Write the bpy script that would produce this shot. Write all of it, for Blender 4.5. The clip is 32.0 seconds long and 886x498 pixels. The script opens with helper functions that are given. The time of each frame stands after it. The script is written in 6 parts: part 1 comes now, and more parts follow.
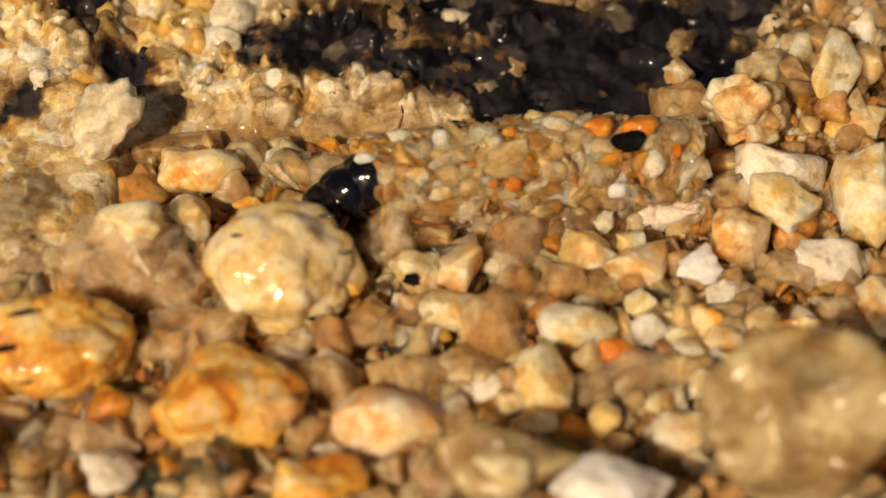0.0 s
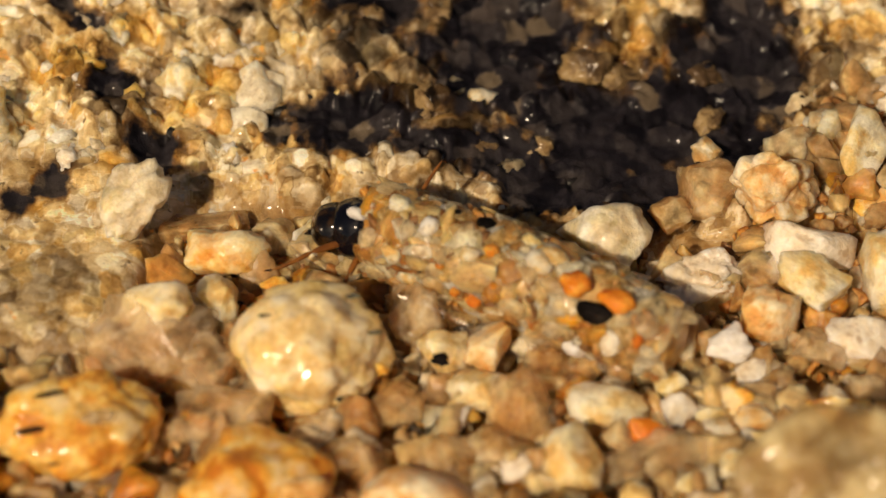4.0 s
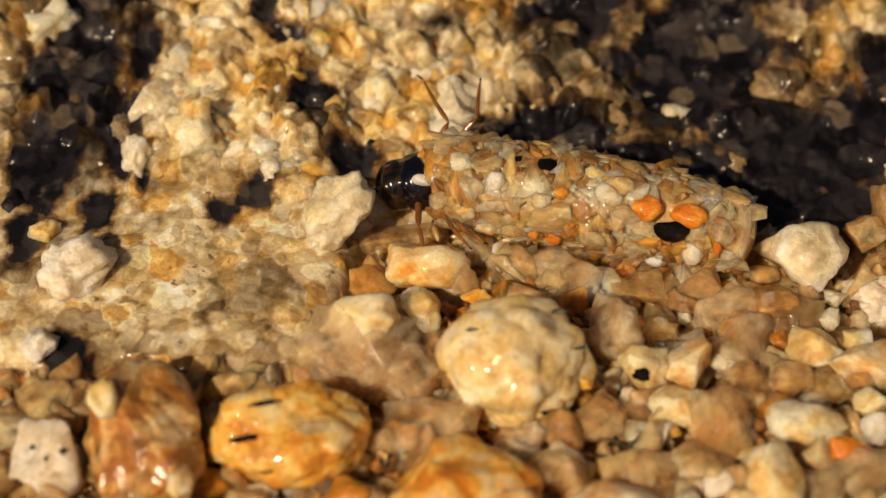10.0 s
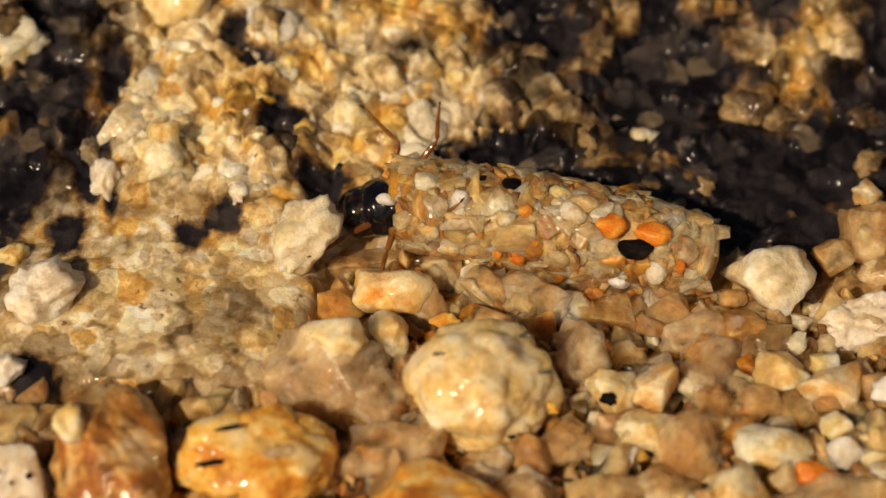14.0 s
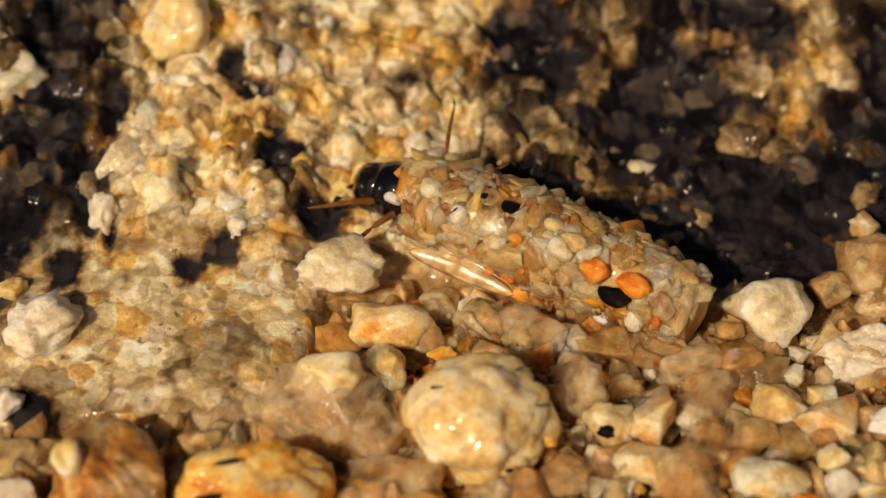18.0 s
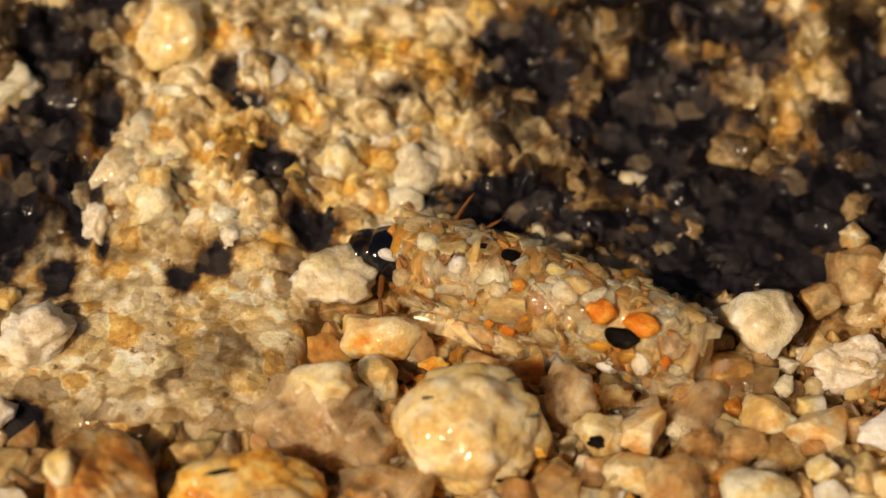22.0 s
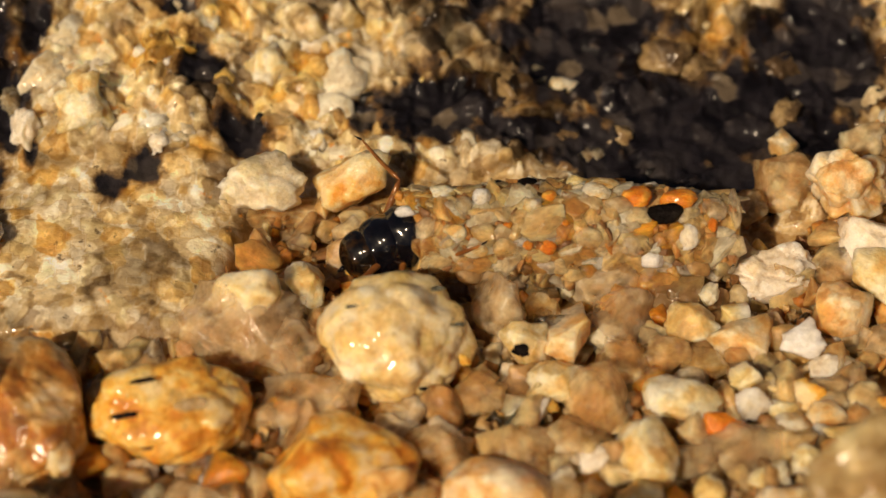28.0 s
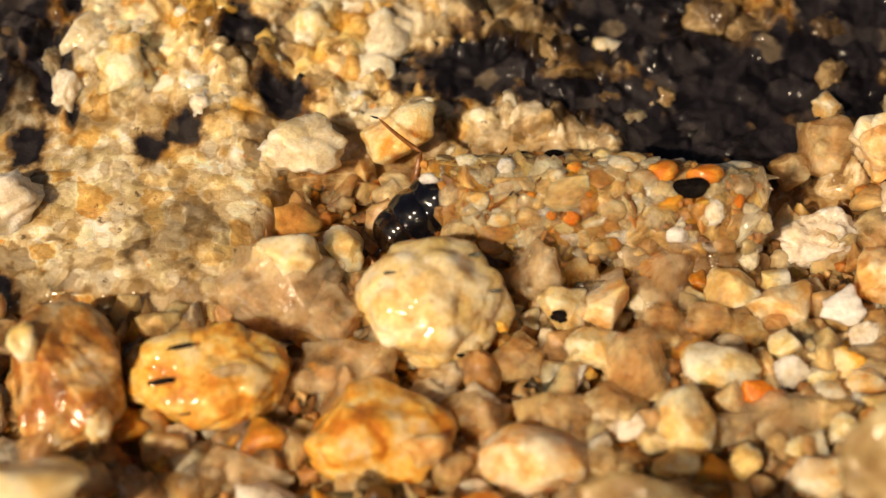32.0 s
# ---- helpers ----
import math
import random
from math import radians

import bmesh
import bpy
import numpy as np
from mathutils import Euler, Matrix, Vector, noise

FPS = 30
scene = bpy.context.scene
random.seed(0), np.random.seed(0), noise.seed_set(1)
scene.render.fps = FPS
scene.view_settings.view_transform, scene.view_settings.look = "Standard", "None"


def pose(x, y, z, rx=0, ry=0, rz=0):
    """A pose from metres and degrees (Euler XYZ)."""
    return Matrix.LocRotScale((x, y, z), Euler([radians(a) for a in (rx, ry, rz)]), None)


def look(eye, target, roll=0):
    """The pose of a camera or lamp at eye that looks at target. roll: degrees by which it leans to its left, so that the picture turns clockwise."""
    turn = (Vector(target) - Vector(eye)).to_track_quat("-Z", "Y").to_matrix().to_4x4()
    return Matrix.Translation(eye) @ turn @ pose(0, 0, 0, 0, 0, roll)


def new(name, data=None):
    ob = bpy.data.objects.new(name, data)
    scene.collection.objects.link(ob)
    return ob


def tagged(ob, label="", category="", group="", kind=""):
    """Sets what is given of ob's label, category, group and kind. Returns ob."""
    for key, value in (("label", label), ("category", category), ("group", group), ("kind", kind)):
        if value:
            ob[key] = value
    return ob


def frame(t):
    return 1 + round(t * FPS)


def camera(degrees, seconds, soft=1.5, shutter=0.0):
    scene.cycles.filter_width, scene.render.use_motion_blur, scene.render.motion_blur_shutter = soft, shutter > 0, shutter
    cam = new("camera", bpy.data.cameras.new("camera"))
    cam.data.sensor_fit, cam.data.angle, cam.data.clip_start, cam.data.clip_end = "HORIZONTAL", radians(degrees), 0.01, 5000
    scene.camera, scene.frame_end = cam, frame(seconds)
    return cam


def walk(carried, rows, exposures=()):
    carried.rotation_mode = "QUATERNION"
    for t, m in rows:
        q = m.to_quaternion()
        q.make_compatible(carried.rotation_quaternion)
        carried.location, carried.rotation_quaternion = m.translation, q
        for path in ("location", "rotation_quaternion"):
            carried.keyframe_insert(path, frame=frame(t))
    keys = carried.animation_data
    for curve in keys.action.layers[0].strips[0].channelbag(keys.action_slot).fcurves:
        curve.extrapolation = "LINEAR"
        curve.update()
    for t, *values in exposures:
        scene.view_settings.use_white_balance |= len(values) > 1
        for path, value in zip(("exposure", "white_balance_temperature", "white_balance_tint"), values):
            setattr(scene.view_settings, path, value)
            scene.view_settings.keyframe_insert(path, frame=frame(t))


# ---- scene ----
cam = camera(22, 32.0)
cam.data.dof.use_dof = True
cam.data.dof.focus_distance = 0.0925
cam.data.dof.aperture_fstop = 42.0
EXPOSURES = [(0, -0.46, 8000, 16), (3, -0.47, 8000, 16), (7, -0.56, 8000, 16), (13, -0.54, 8000, 16), (19, -0.59, 8000, 16), (24, -0.51, 8000, 16), (26, -0.52, 8000, 16), (30, -0.43, 8000, 16), (31, -0.33, 8000, 16), (32, -0.21, 8000, 16)]
walk(cam, [
    (0, pose(0.003322, -0.067507, 0.065126, 43.29, -1.54, -2.71)),
    (0.5, pose(0.003184, -0.067527, 0.064963, 43.43, -1.61, -2.87)),
    (1, pose(0.003153, -0.067560, 0.064944, 43.48, -1.66, -2.76)),
    (1.5, pose(0.003296, -0.067462, 0.064802, 43.35, -1.79, -2.77)),
    (2, pose(0.003026, -0.067521, 0.064659, 43.52, -1.60, -2.82)),
    (2.5, pose(0.003154, -0.067433, 0.064708, 43.67, -1.53, -2.78)),
    (3, pose(0.003051, -0.067263, 0.064688, 43.71, -1.15, -2.42)),
    (3.5, pose(0.003020, -0.067253, 0.064632, 45.32, -0.97, -2.48)),
    (5.5, pose(0.003837, -0.067739, 0.065861, 45.40, -0.90, -1.84)),
    (6, pose(0.003666, -0.067629, 0.066010, 45.84, -0.56, -1.41)),
    (6.5, pose(0.002922, -0.067638, 0.066039, 45.56, -0.57, -1.59)),
    (7, pose(0.001701, -0.067196, 0.066126, 45.23, -0.06, -0.92)),
    (7.5, pose(0.000918, -0.067111, 0.066433, 45.63, 0.00, -0.52)),
    (8, pose(-0.000025, -0.066958, 0.066851, 45.14, 0.04, -0.46)),
    (8.5, pose(-0.000161, -0.067164, 0.067009, 45.18, 0.02, -0.61)),
    (9, pose(-0.000425, -0.067220, 0.066734, 44.76, -0.02, -0.44)),
    (9.5, pose(-0.000785, -0.067226, 0.066720, 44.60, 0.05, -0.29)),
    (10, pose(-0.000939, -0.067362, 0.066791, 44.84, 0.14, -0.09)),
    (10.5, pose(-0.001032, -0.067502, 0.067059, 44.20, 0.60, 0.35)),
    (11, pose(-0.001022, -0.067252, 0.066853, 44.18, 0.51, 0.09)),
    (11.5, pose(-0.000888, -0.067222, 0.066815, 44.40, 0.26, -0.02)),
    (12, pose(-0.000801, -0.067320, 0.066936, 44.94, -0.05, -0.24)),
    (12.5, pose(-0.000556, -0.067228, 0.067027, 45.21, 0.04, -0.18)),
    (13, pose(-0.000004, -0.067176, 0.067174, 45.00, 0.00, -0.00)),
    (13.5, pose(-0.000221, -0.067196, 0.067007, 45.13, -0.15, -0.40)),
    (15.5, pose(-0.000397, -0.067482, 0.067017, 45.49, 0.08, 0.06)),
    (16, pose(-0.000805, -0.067594, 0.067001, 45.37, 0.28, 0.20)),
    (16.5, pose(-0.001006, -0.067665, 0.067031, 45.21, 0.30, 0.18)),
    (17, pose(-0.000809, -0.067389, 0.067072, 44.80, 0.28, 0.13)),
    (17.5, pose(-0.000331, -0.067295, 0.067291, 45.78, 0.17, 0.03)),
    (18, pose(-0.000085, -0.067132, 0.067341, 45.93, -0.00, -0.42)),
    (18.5, pose(-0.000113, -0.067073, 0.067347, 45.88, 0.14, -0.20)),
    (19, pose(-0.000197, -0.067265, 0.067576, 46.04, 0.19, -0.28)),
    (19.5, pose(0.000006, -0.067146, 0.067561, 46.22, 0.15, -0.09)),
    (20, pose(0.000220, -0.067180, 0.067631, 46.42, -0.13, -0.32)),
    (20.5, pose(0.000368, -0.067289, 0.067805, 46.55, -0.35, -0.62)),
    (21, pose(0.000390, -0.067263, 0.067865, 46.81, -0.18, -0.37)),
    (21.5, pose(0.000383, -0.067194, 0.067812, 46.48, -0.01, -0.35)),
    (22, pose(0.000188, -0.067297, 0.067816, 46.06, -0.10, -0.38)),
    (22.5, pose(0.000136, -0.067315, 0.067873, 45.74, -0.06, -0.35)),
    (23, pose(0.000229, -0.067488, 0.067874, 45.36, -0.20, -0.41)),
    (23.5, pose(0.000340, -0.067656, 0.067920, 45.51, -0.32, -0.43)),
    (24, pose(0.000565, -0.067537, 0.067947, 45.46, -0.27, -0.36)),
    (24.5, pose(0.000545, -0.067619, 0.067909, 45.12, -0.20, -0.26)),
    (25, pose(0.000552, -0.067578, 0.067898, 44.96, -0.32, -0.36)),
    (25.5, pose(0.000606, -0.067331, 0.068075, 44.55, -0.49, -0.88)),
    (26, pose(0.000803, -0.067299, 0.068508, 44.07, -0.89, -1.30)),
    (26.5, pose(0.001403, -0.067089, 0.068506, 43.58, -0.68, -1.21)),
    (28.5, pose(0.002291, -0.066632, 0.068636, 43.12, -0.68, -0.71)),
    (29, pose(0.002729, -0.066329, 0.068790, 42.88, -0.49, -0.55)),
    (29.5, pose(0.002754, -0.065588, 0.069390, 41.76, -0.02, -0.24)),
    (30, pose(0.002747, -0.065544, 0.069523, 41.24, -0.04, -0.19)),
    (30.5, pose(0.003028, -0.065395, 0.069645, 41.01, -0.06, -0.05)),
    (31, pose(0.003214, -0.065245, 0.069845, 41.30, -0.03, 0.07)),
    (31.5, pose(0.003115, -0.065329, 0.069653, 41.25, 0.10, 0.12)),
    (32, pose(0.003020, -0.065358, 0.069655, 41.16, 0.42, 0.41)),
], exposures=EXPOSURES)

# ---------------------------------------------------------------- light
world = bpy.data.worlds.new("world")
scene.world = world
world.use_nodes = True
SUN_DIR = Vector((-0.44, -0.62, 0.62)).normalized()
sky = world.node_tree.nodes.new("ShaderNodeTexSky")
sky.sky_type = "NISHITA"
sky.sun_disc = False
sky.sun_elevation = math.asin(SUN_DIR.z)
sky.sun_rotation = math.atan2(SUN_DIR.x, SUN_DIR.y)
background = world.node_tree.nodes["Background"]
background.inputs["Strength"].default_value = 0.038
world.node_tree.links.new(sky.outputs[0], background.inputs["Color"])
sun_data = bpy.data.lights.new("sun", "SUN")
sun_data.energy = 5.0
sun_data.angle = radians(0.53)
sun_data.color = (1.0, 0.88, 0.69)
sun = new("sun", sun_data)
sun.matrix_world = look(SUN_DIR, (0, 0, 0))

# ---------------------------------------------------------------- helpers
MM = 0.001
VIEW = Vector((0, math.cos(radians(45)), -math.sin(radians(45))))


def waves(p, scale, seed, octaves=3):
    """Smooth noise between about -1 and 1 at the rows of p, of features 1/scale wide."""
    rng = np.random.RandomState(seed)
    out, amp, total = np.zeros(len(p)), 1.0, 0.0
    for _ in range(octaves):
        acc = np.zeros(len(p))
        for _ in range(6):
            d = rng.normal(size=3)
            d /= np.linalg.norm(d)
            warp = rng.normal(size=3) * 0.7
            acc += np.sin(p @ d * scale * 3.2 + 1.2 * np.sin(p @ warp * scale * 1.7 + rng.rand() * 7) + rng.rand() * 7)
        out += amp * acc / 2.6
        total += amp
        amp, scale = amp * 0.5, scale * 2.1
    return out / total


def ico(level):
    bm = bmesh.new()
    bmesh.ops.create_icosphere(bm, subdivisions=level, radius=1.0)
    v = np.array([x.co[:] for x in bm.verts])
    f = np.array([[x.index for x in y.verts] for y in bm.faces])
    bm.free()
    return v, f


ICO = {k: ico(k) for k in (1, 2, 3, 4, 5)}


def mesh_of(name, verts, faces, material=None, smooth=True):
    me = bpy.data.meshes.new(name)
    verts = np.asarray(verts, dtype=np.float64)
    faces = np.asarray(faces, dtype=np.int32)
    n = faces.shape[1]
    me.vertices.add(len(verts))
    me.vertices.foreach_set("co", verts.astype(np.float32).ravel())
    me.loops.add(faces.size)
    me.loops.foreach_set("vertex_index", faces.ravel())
    me.polygons.add(len(faces))
    me.polygons.foreach_set("loop_start", np.arange(0, faces.size, n, dtype=np.int32))
    me.polygons.foreach_set("use_smooth", np.full(len(faces), smooth))
    me.update(calc_edges=True)
    if material:
        me.materials.append(material)
    return me


def part(name, me, material, parent, label=""):
    """One mesh object under a thing or a part."""
    if isinstance(me, bmesh.types.BMesh):
        data = bpy.data.meshes.new(name)
        me.to_mesh(data)
        me.free()
        for face in data.polygons:
            face.use_smooth = True
        me = data
    if material and not me.materials:
        me.materials.append(material)
    ob = new(name, me)
    ob.parent = parent
    return tagged(ob, label)


def stone_shape(seed, level=4, facets=11, cut=0.42, lumps=0.04, lump_scale=1.4, rough=0.018, rough_scale=5.0, crystals=0, groove=0.06, edge=70):
    """A broken, water-worn grain of radius about 1: a ball cut by planes, with lumps, grown-together crystals and a rough skin."""
    v, f = ICO[level]
    rng = np.random.RandomState(seed)
    r = np.full(len(v), 1.0)
    inv = np.full(len(v), 1.0)
    for _ in range(facets):
        d = rng.normal(size=3)
        d /= np.linalg.norm(d)
        limit = cut + (1 - cut) * rng.rand() * 0.75
        inv += np.clip(v @ d / limit, 0, 4) ** edge
    r = inv ** (-1.0 / edge) * 1.06
    if crystals:
        c = rng.normal(size=(crystals, 3))
        c /= np.linalg.norm(c, axis=1)[:, None]
        warped = v + 0.06 * np.stack([waves(v, 3.0, seed + k, 2) for k in (11, 12, 13)], 1)
        d = np.linalg.norm(warped[:, None, :] - c[None], axis=2)
        order = np.sort(d, axis=1)
        r = r * (1 + groove * (rng.rand(crystals)[d.argmin(1)] - 0.5) * 1.6 - groove * np.exp(-((order[:, 1] - order[:, 0]) / 0.07) ** 2))
    r = r * (1 + lumps * waves(v, lump_scale, seed + 1, 2) + rough * waves(v, rough_scale, seed + 2, 3))
    v = v * r[:, None]
    return v / np.abs(v).max(axis=0), f


def chip_shape(seed, points=22, blocky=2.6, bevel=0.15, segments=3, cuts=2, rough=0.09):
    """A broken chip of crystal within about -1 to 1: flat faces, worn edges."""
    rng = np.random.RandomState(seed)
    p = rng.normal(size=(points, 3))
    p /= (np.abs(p) ** blocky).sum(axis=1, keepdims=True) ** (1.0 / blocky)
    p *= rng.uniform(0.86, 1.0, (points, 1))
    bm = bmesh.new()
    for q in p:
        bm.verts.new(q)
    hull = bmesh.ops.convex_hull(bm, input=bm.verts[:])
    bmesh.ops.delete(bm, geom=[g for g in hull["geom_interior"] if isinstance(g, bmesh.types.BMVert)], context="VERTS")
    bmesh.ops.dissolve_limit(bm, angle_limit=radians(14), verts=bm.verts[:], edges=bm.edges[:])
    bmesh.ops.bevel(bm, geom=bm.edges[:], offset=bevel, segments=segments, profile=0.6, affect="EDGES", clamp_overlap=True)
    bmesh.ops.triangulate(bm, faces=bm.faces[:])
    if cuts:
        bmesh.ops.subdivide_edges(bm, edges=[e for e in bm.edges if e.calc_length() > 0.22], cuts=cuts, use_grid_fill=True)
        bmesh.ops.triangulate(bm, faces=bm.faces[:])
    bm.verts.index_update()
    v = np.array([x.co[:] for x in bm.verts])
    f = np.array([[x.index for x in y.verts] for y in bm.faces])
    bm.free()
    v = v - (v.max(axis=0) + v.min(axis=0)) / 2
    v = v / np.abs(v).max(axis=0)
    if rough:
        v = v * (1 + rough * waves(v, 1.3, seed + 5, 2) + 0.45 * rough * waves(v, 4.0, seed + 6, 3))[:, None]
    return v, f


# ---------------------------------------------------------------- materials
def ramp(nodes, stops, constant=False):
    node = nodes.new("ShaderNodeValToRGB")
    if constant:
        node.color_ramp.interpolation = "CONSTANT"
    els = node.color_ramp.elements
    while len(els) < len(stops):
        els.new(0.5)
    for el, (at, c) in zip(els, stops):
        el.position = at
        el.color = (*c, 1)
    return node


def mineral(name, stops, patch=700.0, grain=4200.0, stain=None, stain_amount=0.35, gloss=0.08, wet=0.3, base_rough=0.5, clear=0.0,
            waxy=0.7, relief=0.00016, pick="object", specks=0.0, facet=1100.0, mottle=0.75, bubble=1000.0, cloud=None, depth=0.0008):
    """Wet stone: patches of colour, fine grain, stains, and a film of water over it."""
    mat = bpy.data.materials.new(name)
    mat.use_nodes = True
    nodes, links = mat.node_tree.nodes, mat.node_tree.links
    bsdf = nodes["Principled BSDF"]
    coord = nodes.new("ShaderNodeTexCoord")
    shift = nodes.new("ShaderNodeVectorMath")
    shift.operation = "ADD"
    links.new(coord.outputs["Object"], shift.inputs[0])
    if pick != "island":
        info = nodes.new("ShaderNodeObjectInfo")
        ran = info.outputs["Random"]
    else:
        geo = nodes.new("ShaderNodeNewGeometry")
        ran = geo.outputs["Random Per Island"]
    links.new(ran, shift.inputs[1])
    place = shift.outputs[0]

    def noisy(scale, detail=4.0, rough=0.6, distort=0.0):
        n = nodes.new("ShaderNodeTexNoise")
        n.inputs["Scale"].default_value = scale
        n.inputs["Detail"].default_value = detail
        n.inputs["Roughness"].default_value = rough
        n.inputs["Distortion"].default_value = distort
        links.new(place, n.inputs["Vector"])
        return n.outputs["Fac"]

    def stretched(fac, gain):
        m = nodes.new("ShaderNodeMapRange")
        m.inputs["From Min"].default_value = 0.5 - 0.5 / gain
        m.inputs["From Max"].default_value = 0.5 + 0.5 / gain
        links.new(fac, m.inputs["Value"])
        return m.outputs["Result"]

    low, fine = stretched(noisy(patch, 5.0, 0.6, 0.15), 2.3), noisy(grain, 3.0, 0.6)
    if pick != "object":
        colour = ramp(nodes, stops, True)
        links.new(ran, colour.inputs[0])
    else:
        add = nodes.new("ShaderNodeMath")
        add.operation = "MULTIPLY_ADD"
        links.new(ran, add.inputs[0])
        add.inputs[1].default_value = 0.16
        links.new(low, add.inputs[2])
        sub = nodes.new("ShaderNodeMath")
        sub.operation = "SUBTRACT"
        links.new(add.outputs[0], sub.inputs[0])
        sub.inputs[1].default_value = 0.08
        colour = ramp(nodes, stops)
        links.new(sub.outputs[0], colour.inputs[0])
    out = colour.outputs[0]

    def blend(kind, fac, a, b):
        m = nodes.new("ShaderNodeMix")
        m.data_type, m.blend_type = "RGBA", kind
        if isinstance(fac, float):
            m.inputs["Factor"].default_value = fac
        else:
            links.new(fac, m.inputs["Factor"])
        links.new(a, m.inputs["A"])
        if isinstance(b, tuple):
            m.inputs["B"].default_value = (*b, 1)
        else:
            links.new(b, m.inputs["B"])
        return m.outputs["Result"]

    tone = ramp(nodes, [(0.3, (0.70, 0.68, 0.64)), (0.7, (1.12, 1.11, 1.09))])
    links.new(fine, tone.inputs[0])
    out = blend("MULTIPLY", 0.55, out, tone.outputs[0])
    warp = nodes.new("ShaderNodeVectorMath")
    warp.operation = "MULTIPLY_ADD"
    wob = nodes.new("ShaderNodeTexNoise")
    wob.inputs["Scale"].default_value = 1500.0
    links.new(place, wob.inputs["Vector"])
    links.new(wob.outputs["Color"], warp.inputs[0])
    warp.inputs[1].default_value = (0.0006, 0.0006, 0.0006)
    links.new(place, warp.inputs[2])
    cell = nodes.new("ShaderNodeTexVoronoi")
    cell.inputs["Scale"].default_value = facet
    links.new(warp.outputs[0], cell.inputs["Vector"])
    tint = ramp(nodes, [(0.1, (0.70, 0.62, 0.50)), (0.5, (1.0, 0.96, 0.90)), (0.9, (1.14, 1.14, 1.14))])
    links.new(cell.outputs["Color"], tint.inputs[0])
    out = blend("MULTIPLY", 0.9 * mottle, out, tint.outputs[0])
    if pick != "object":
        tone2 = ramp(nodes, [(0.3, (0.72, 0.68, 0.62)), (0.7, (1.1, 1.1, 1.1))])
        links.new(low, tone2.inputs[0])
        out = blend("MULTIPLY", 0.8, out, tone2.outputs[0])
    if stain:
        where = ramp(nodes, [(0.51, (0, 0, 0)), (0.57, (1, 1, 1))])
        links.new(noisy(patch * 0.8, 5.0, 0.62, 0.2), where.inputs[0])
        scale = nodes.new("ShaderNodeMath")
        scale.operation = "MULTIPLY"
        links.new(where.outputs[0], scale.inputs[0])
        scale.inputs[1].default_value = stain_amount
        out = blend("MIX", scale.outputs[0], out, stain)
    if specks:
        vor = nodes.new("ShaderNodeTexVoronoi")
        vor.inputs["Scale"].default_value = 1500.0
        links.new(place, vor.inputs["Vector"])
        dot = ramp(nodes, [(0.10, (1, 1, 1)), (0.2, (0, 0, 0))])
        links.new(vor.outputs["Distance"], dot.inputs[0])
        some = nodes.new("ShaderNodeMath")
        some.operation = "MULTIPLY"
        links.new(dot.outputs[0], some.inputs[0])
        some.inputs[1].default_value = specks
        out = blend("MIX", some.outputs[0], out, (0.05, 0.035, 0.02))
    crack = ramp(nodes, [(0.38, (0.40, 0.28, 0.16)), (0.45, (1, 1, 1)), (0.55, (1, 1, 1)), (0.62, (1.15, 1.15, 1.12))])
    links.new(noisy(patch * 2.2, 5.0, 0.62, 0.2), crack.inputs[0])
    out = blend("MULTIPLY", 0.75 * mottle, out, crack.outputs[0])
    links.new(out, bsdf.inputs["Base Color"])
    bsdf.inputs["Roughness"].default_value = base_rough
    bsdf.inputs["IOR"].default_value = 1.5
    bsdf.inputs["Specular IOR Level"].default_value = 0.3 if wet else 0.06
    bsdf.inputs["Coat Weight"].default_value = wet
    bsdf.inputs["Coat Roughness"].default_value = gloss + 0.1
    bsdf.inputs["Coat IOR"].default_value = 1.4
    bsdf.inputs["Subsurface Weight"].default_value = waxy
    bsdf.inputs["Subsurface Radius"].default_value = (1.0, 0.95, 0.85)
    bsdf.inputs["Subsurface Scale"].default_value = depth
    bsdf.inputs["Transmission Weight"].default_value = clear
    if cloud:
        milky = nodes.new("ShaderNodeMapRange")
        milky.inputs["From Min"].default_value = 0.36
        milky.inputs["From Max"].default_value = 0.64
        milky.inputs["To Min"].default_value = cloud[0]
        milky.inputs["To Max"].default_value = cloud[1]
        links.new(noisy(patch * 1.1, 4.0, 0.6, 0.3), milky.inputs["Value"])
        links.new(milky.outputs["Result"], bsdf.inputs["Alpha"])
    bump = nodes.new("ShaderNodeBump")
    bump.inputs["Strength"].default_value = 0.9
    bump.inputs["Distance"].default_value = relief
    mixed = nodes.new("ShaderNodeMath")
    mixed.operation = "MULTIPLY_ADD"
    links.new(fine, mixed.inputs[0])
    mixed.inputs[1].default_value = 0.3
    steps = nodes.new("ShaderNodeMath")
    steps.operation = "MULTIPLY_ADD"
    links.new(cell.outputs["Distance"], steps.inputs[0])
    steps.inputs[1].default_value = -0.5
    links.new(noisy(grain * 0.35, 4.0, 0.65), steps.inputs[2])
    links.new(steps.outputs[0], mixed.inputs[2])
    links.new(mixed.outputs[0], bump.inputs["Height"])
    links.new(bump.outputs[0], bsdf.inputs["Normal"])
    soft = nodes.new("ShaderNodeBump")
    soft.inputs["Strength"].default_value = 0.7
    soft.inputs["Distance"].default_value = relief * 4.5
    links.new(noisy(bubble, 1.5, 0.4), soft.inputs["Height"])
    links.new(soft.outputs[0], bsdf.inputs["Coat Normal"])
    return mat


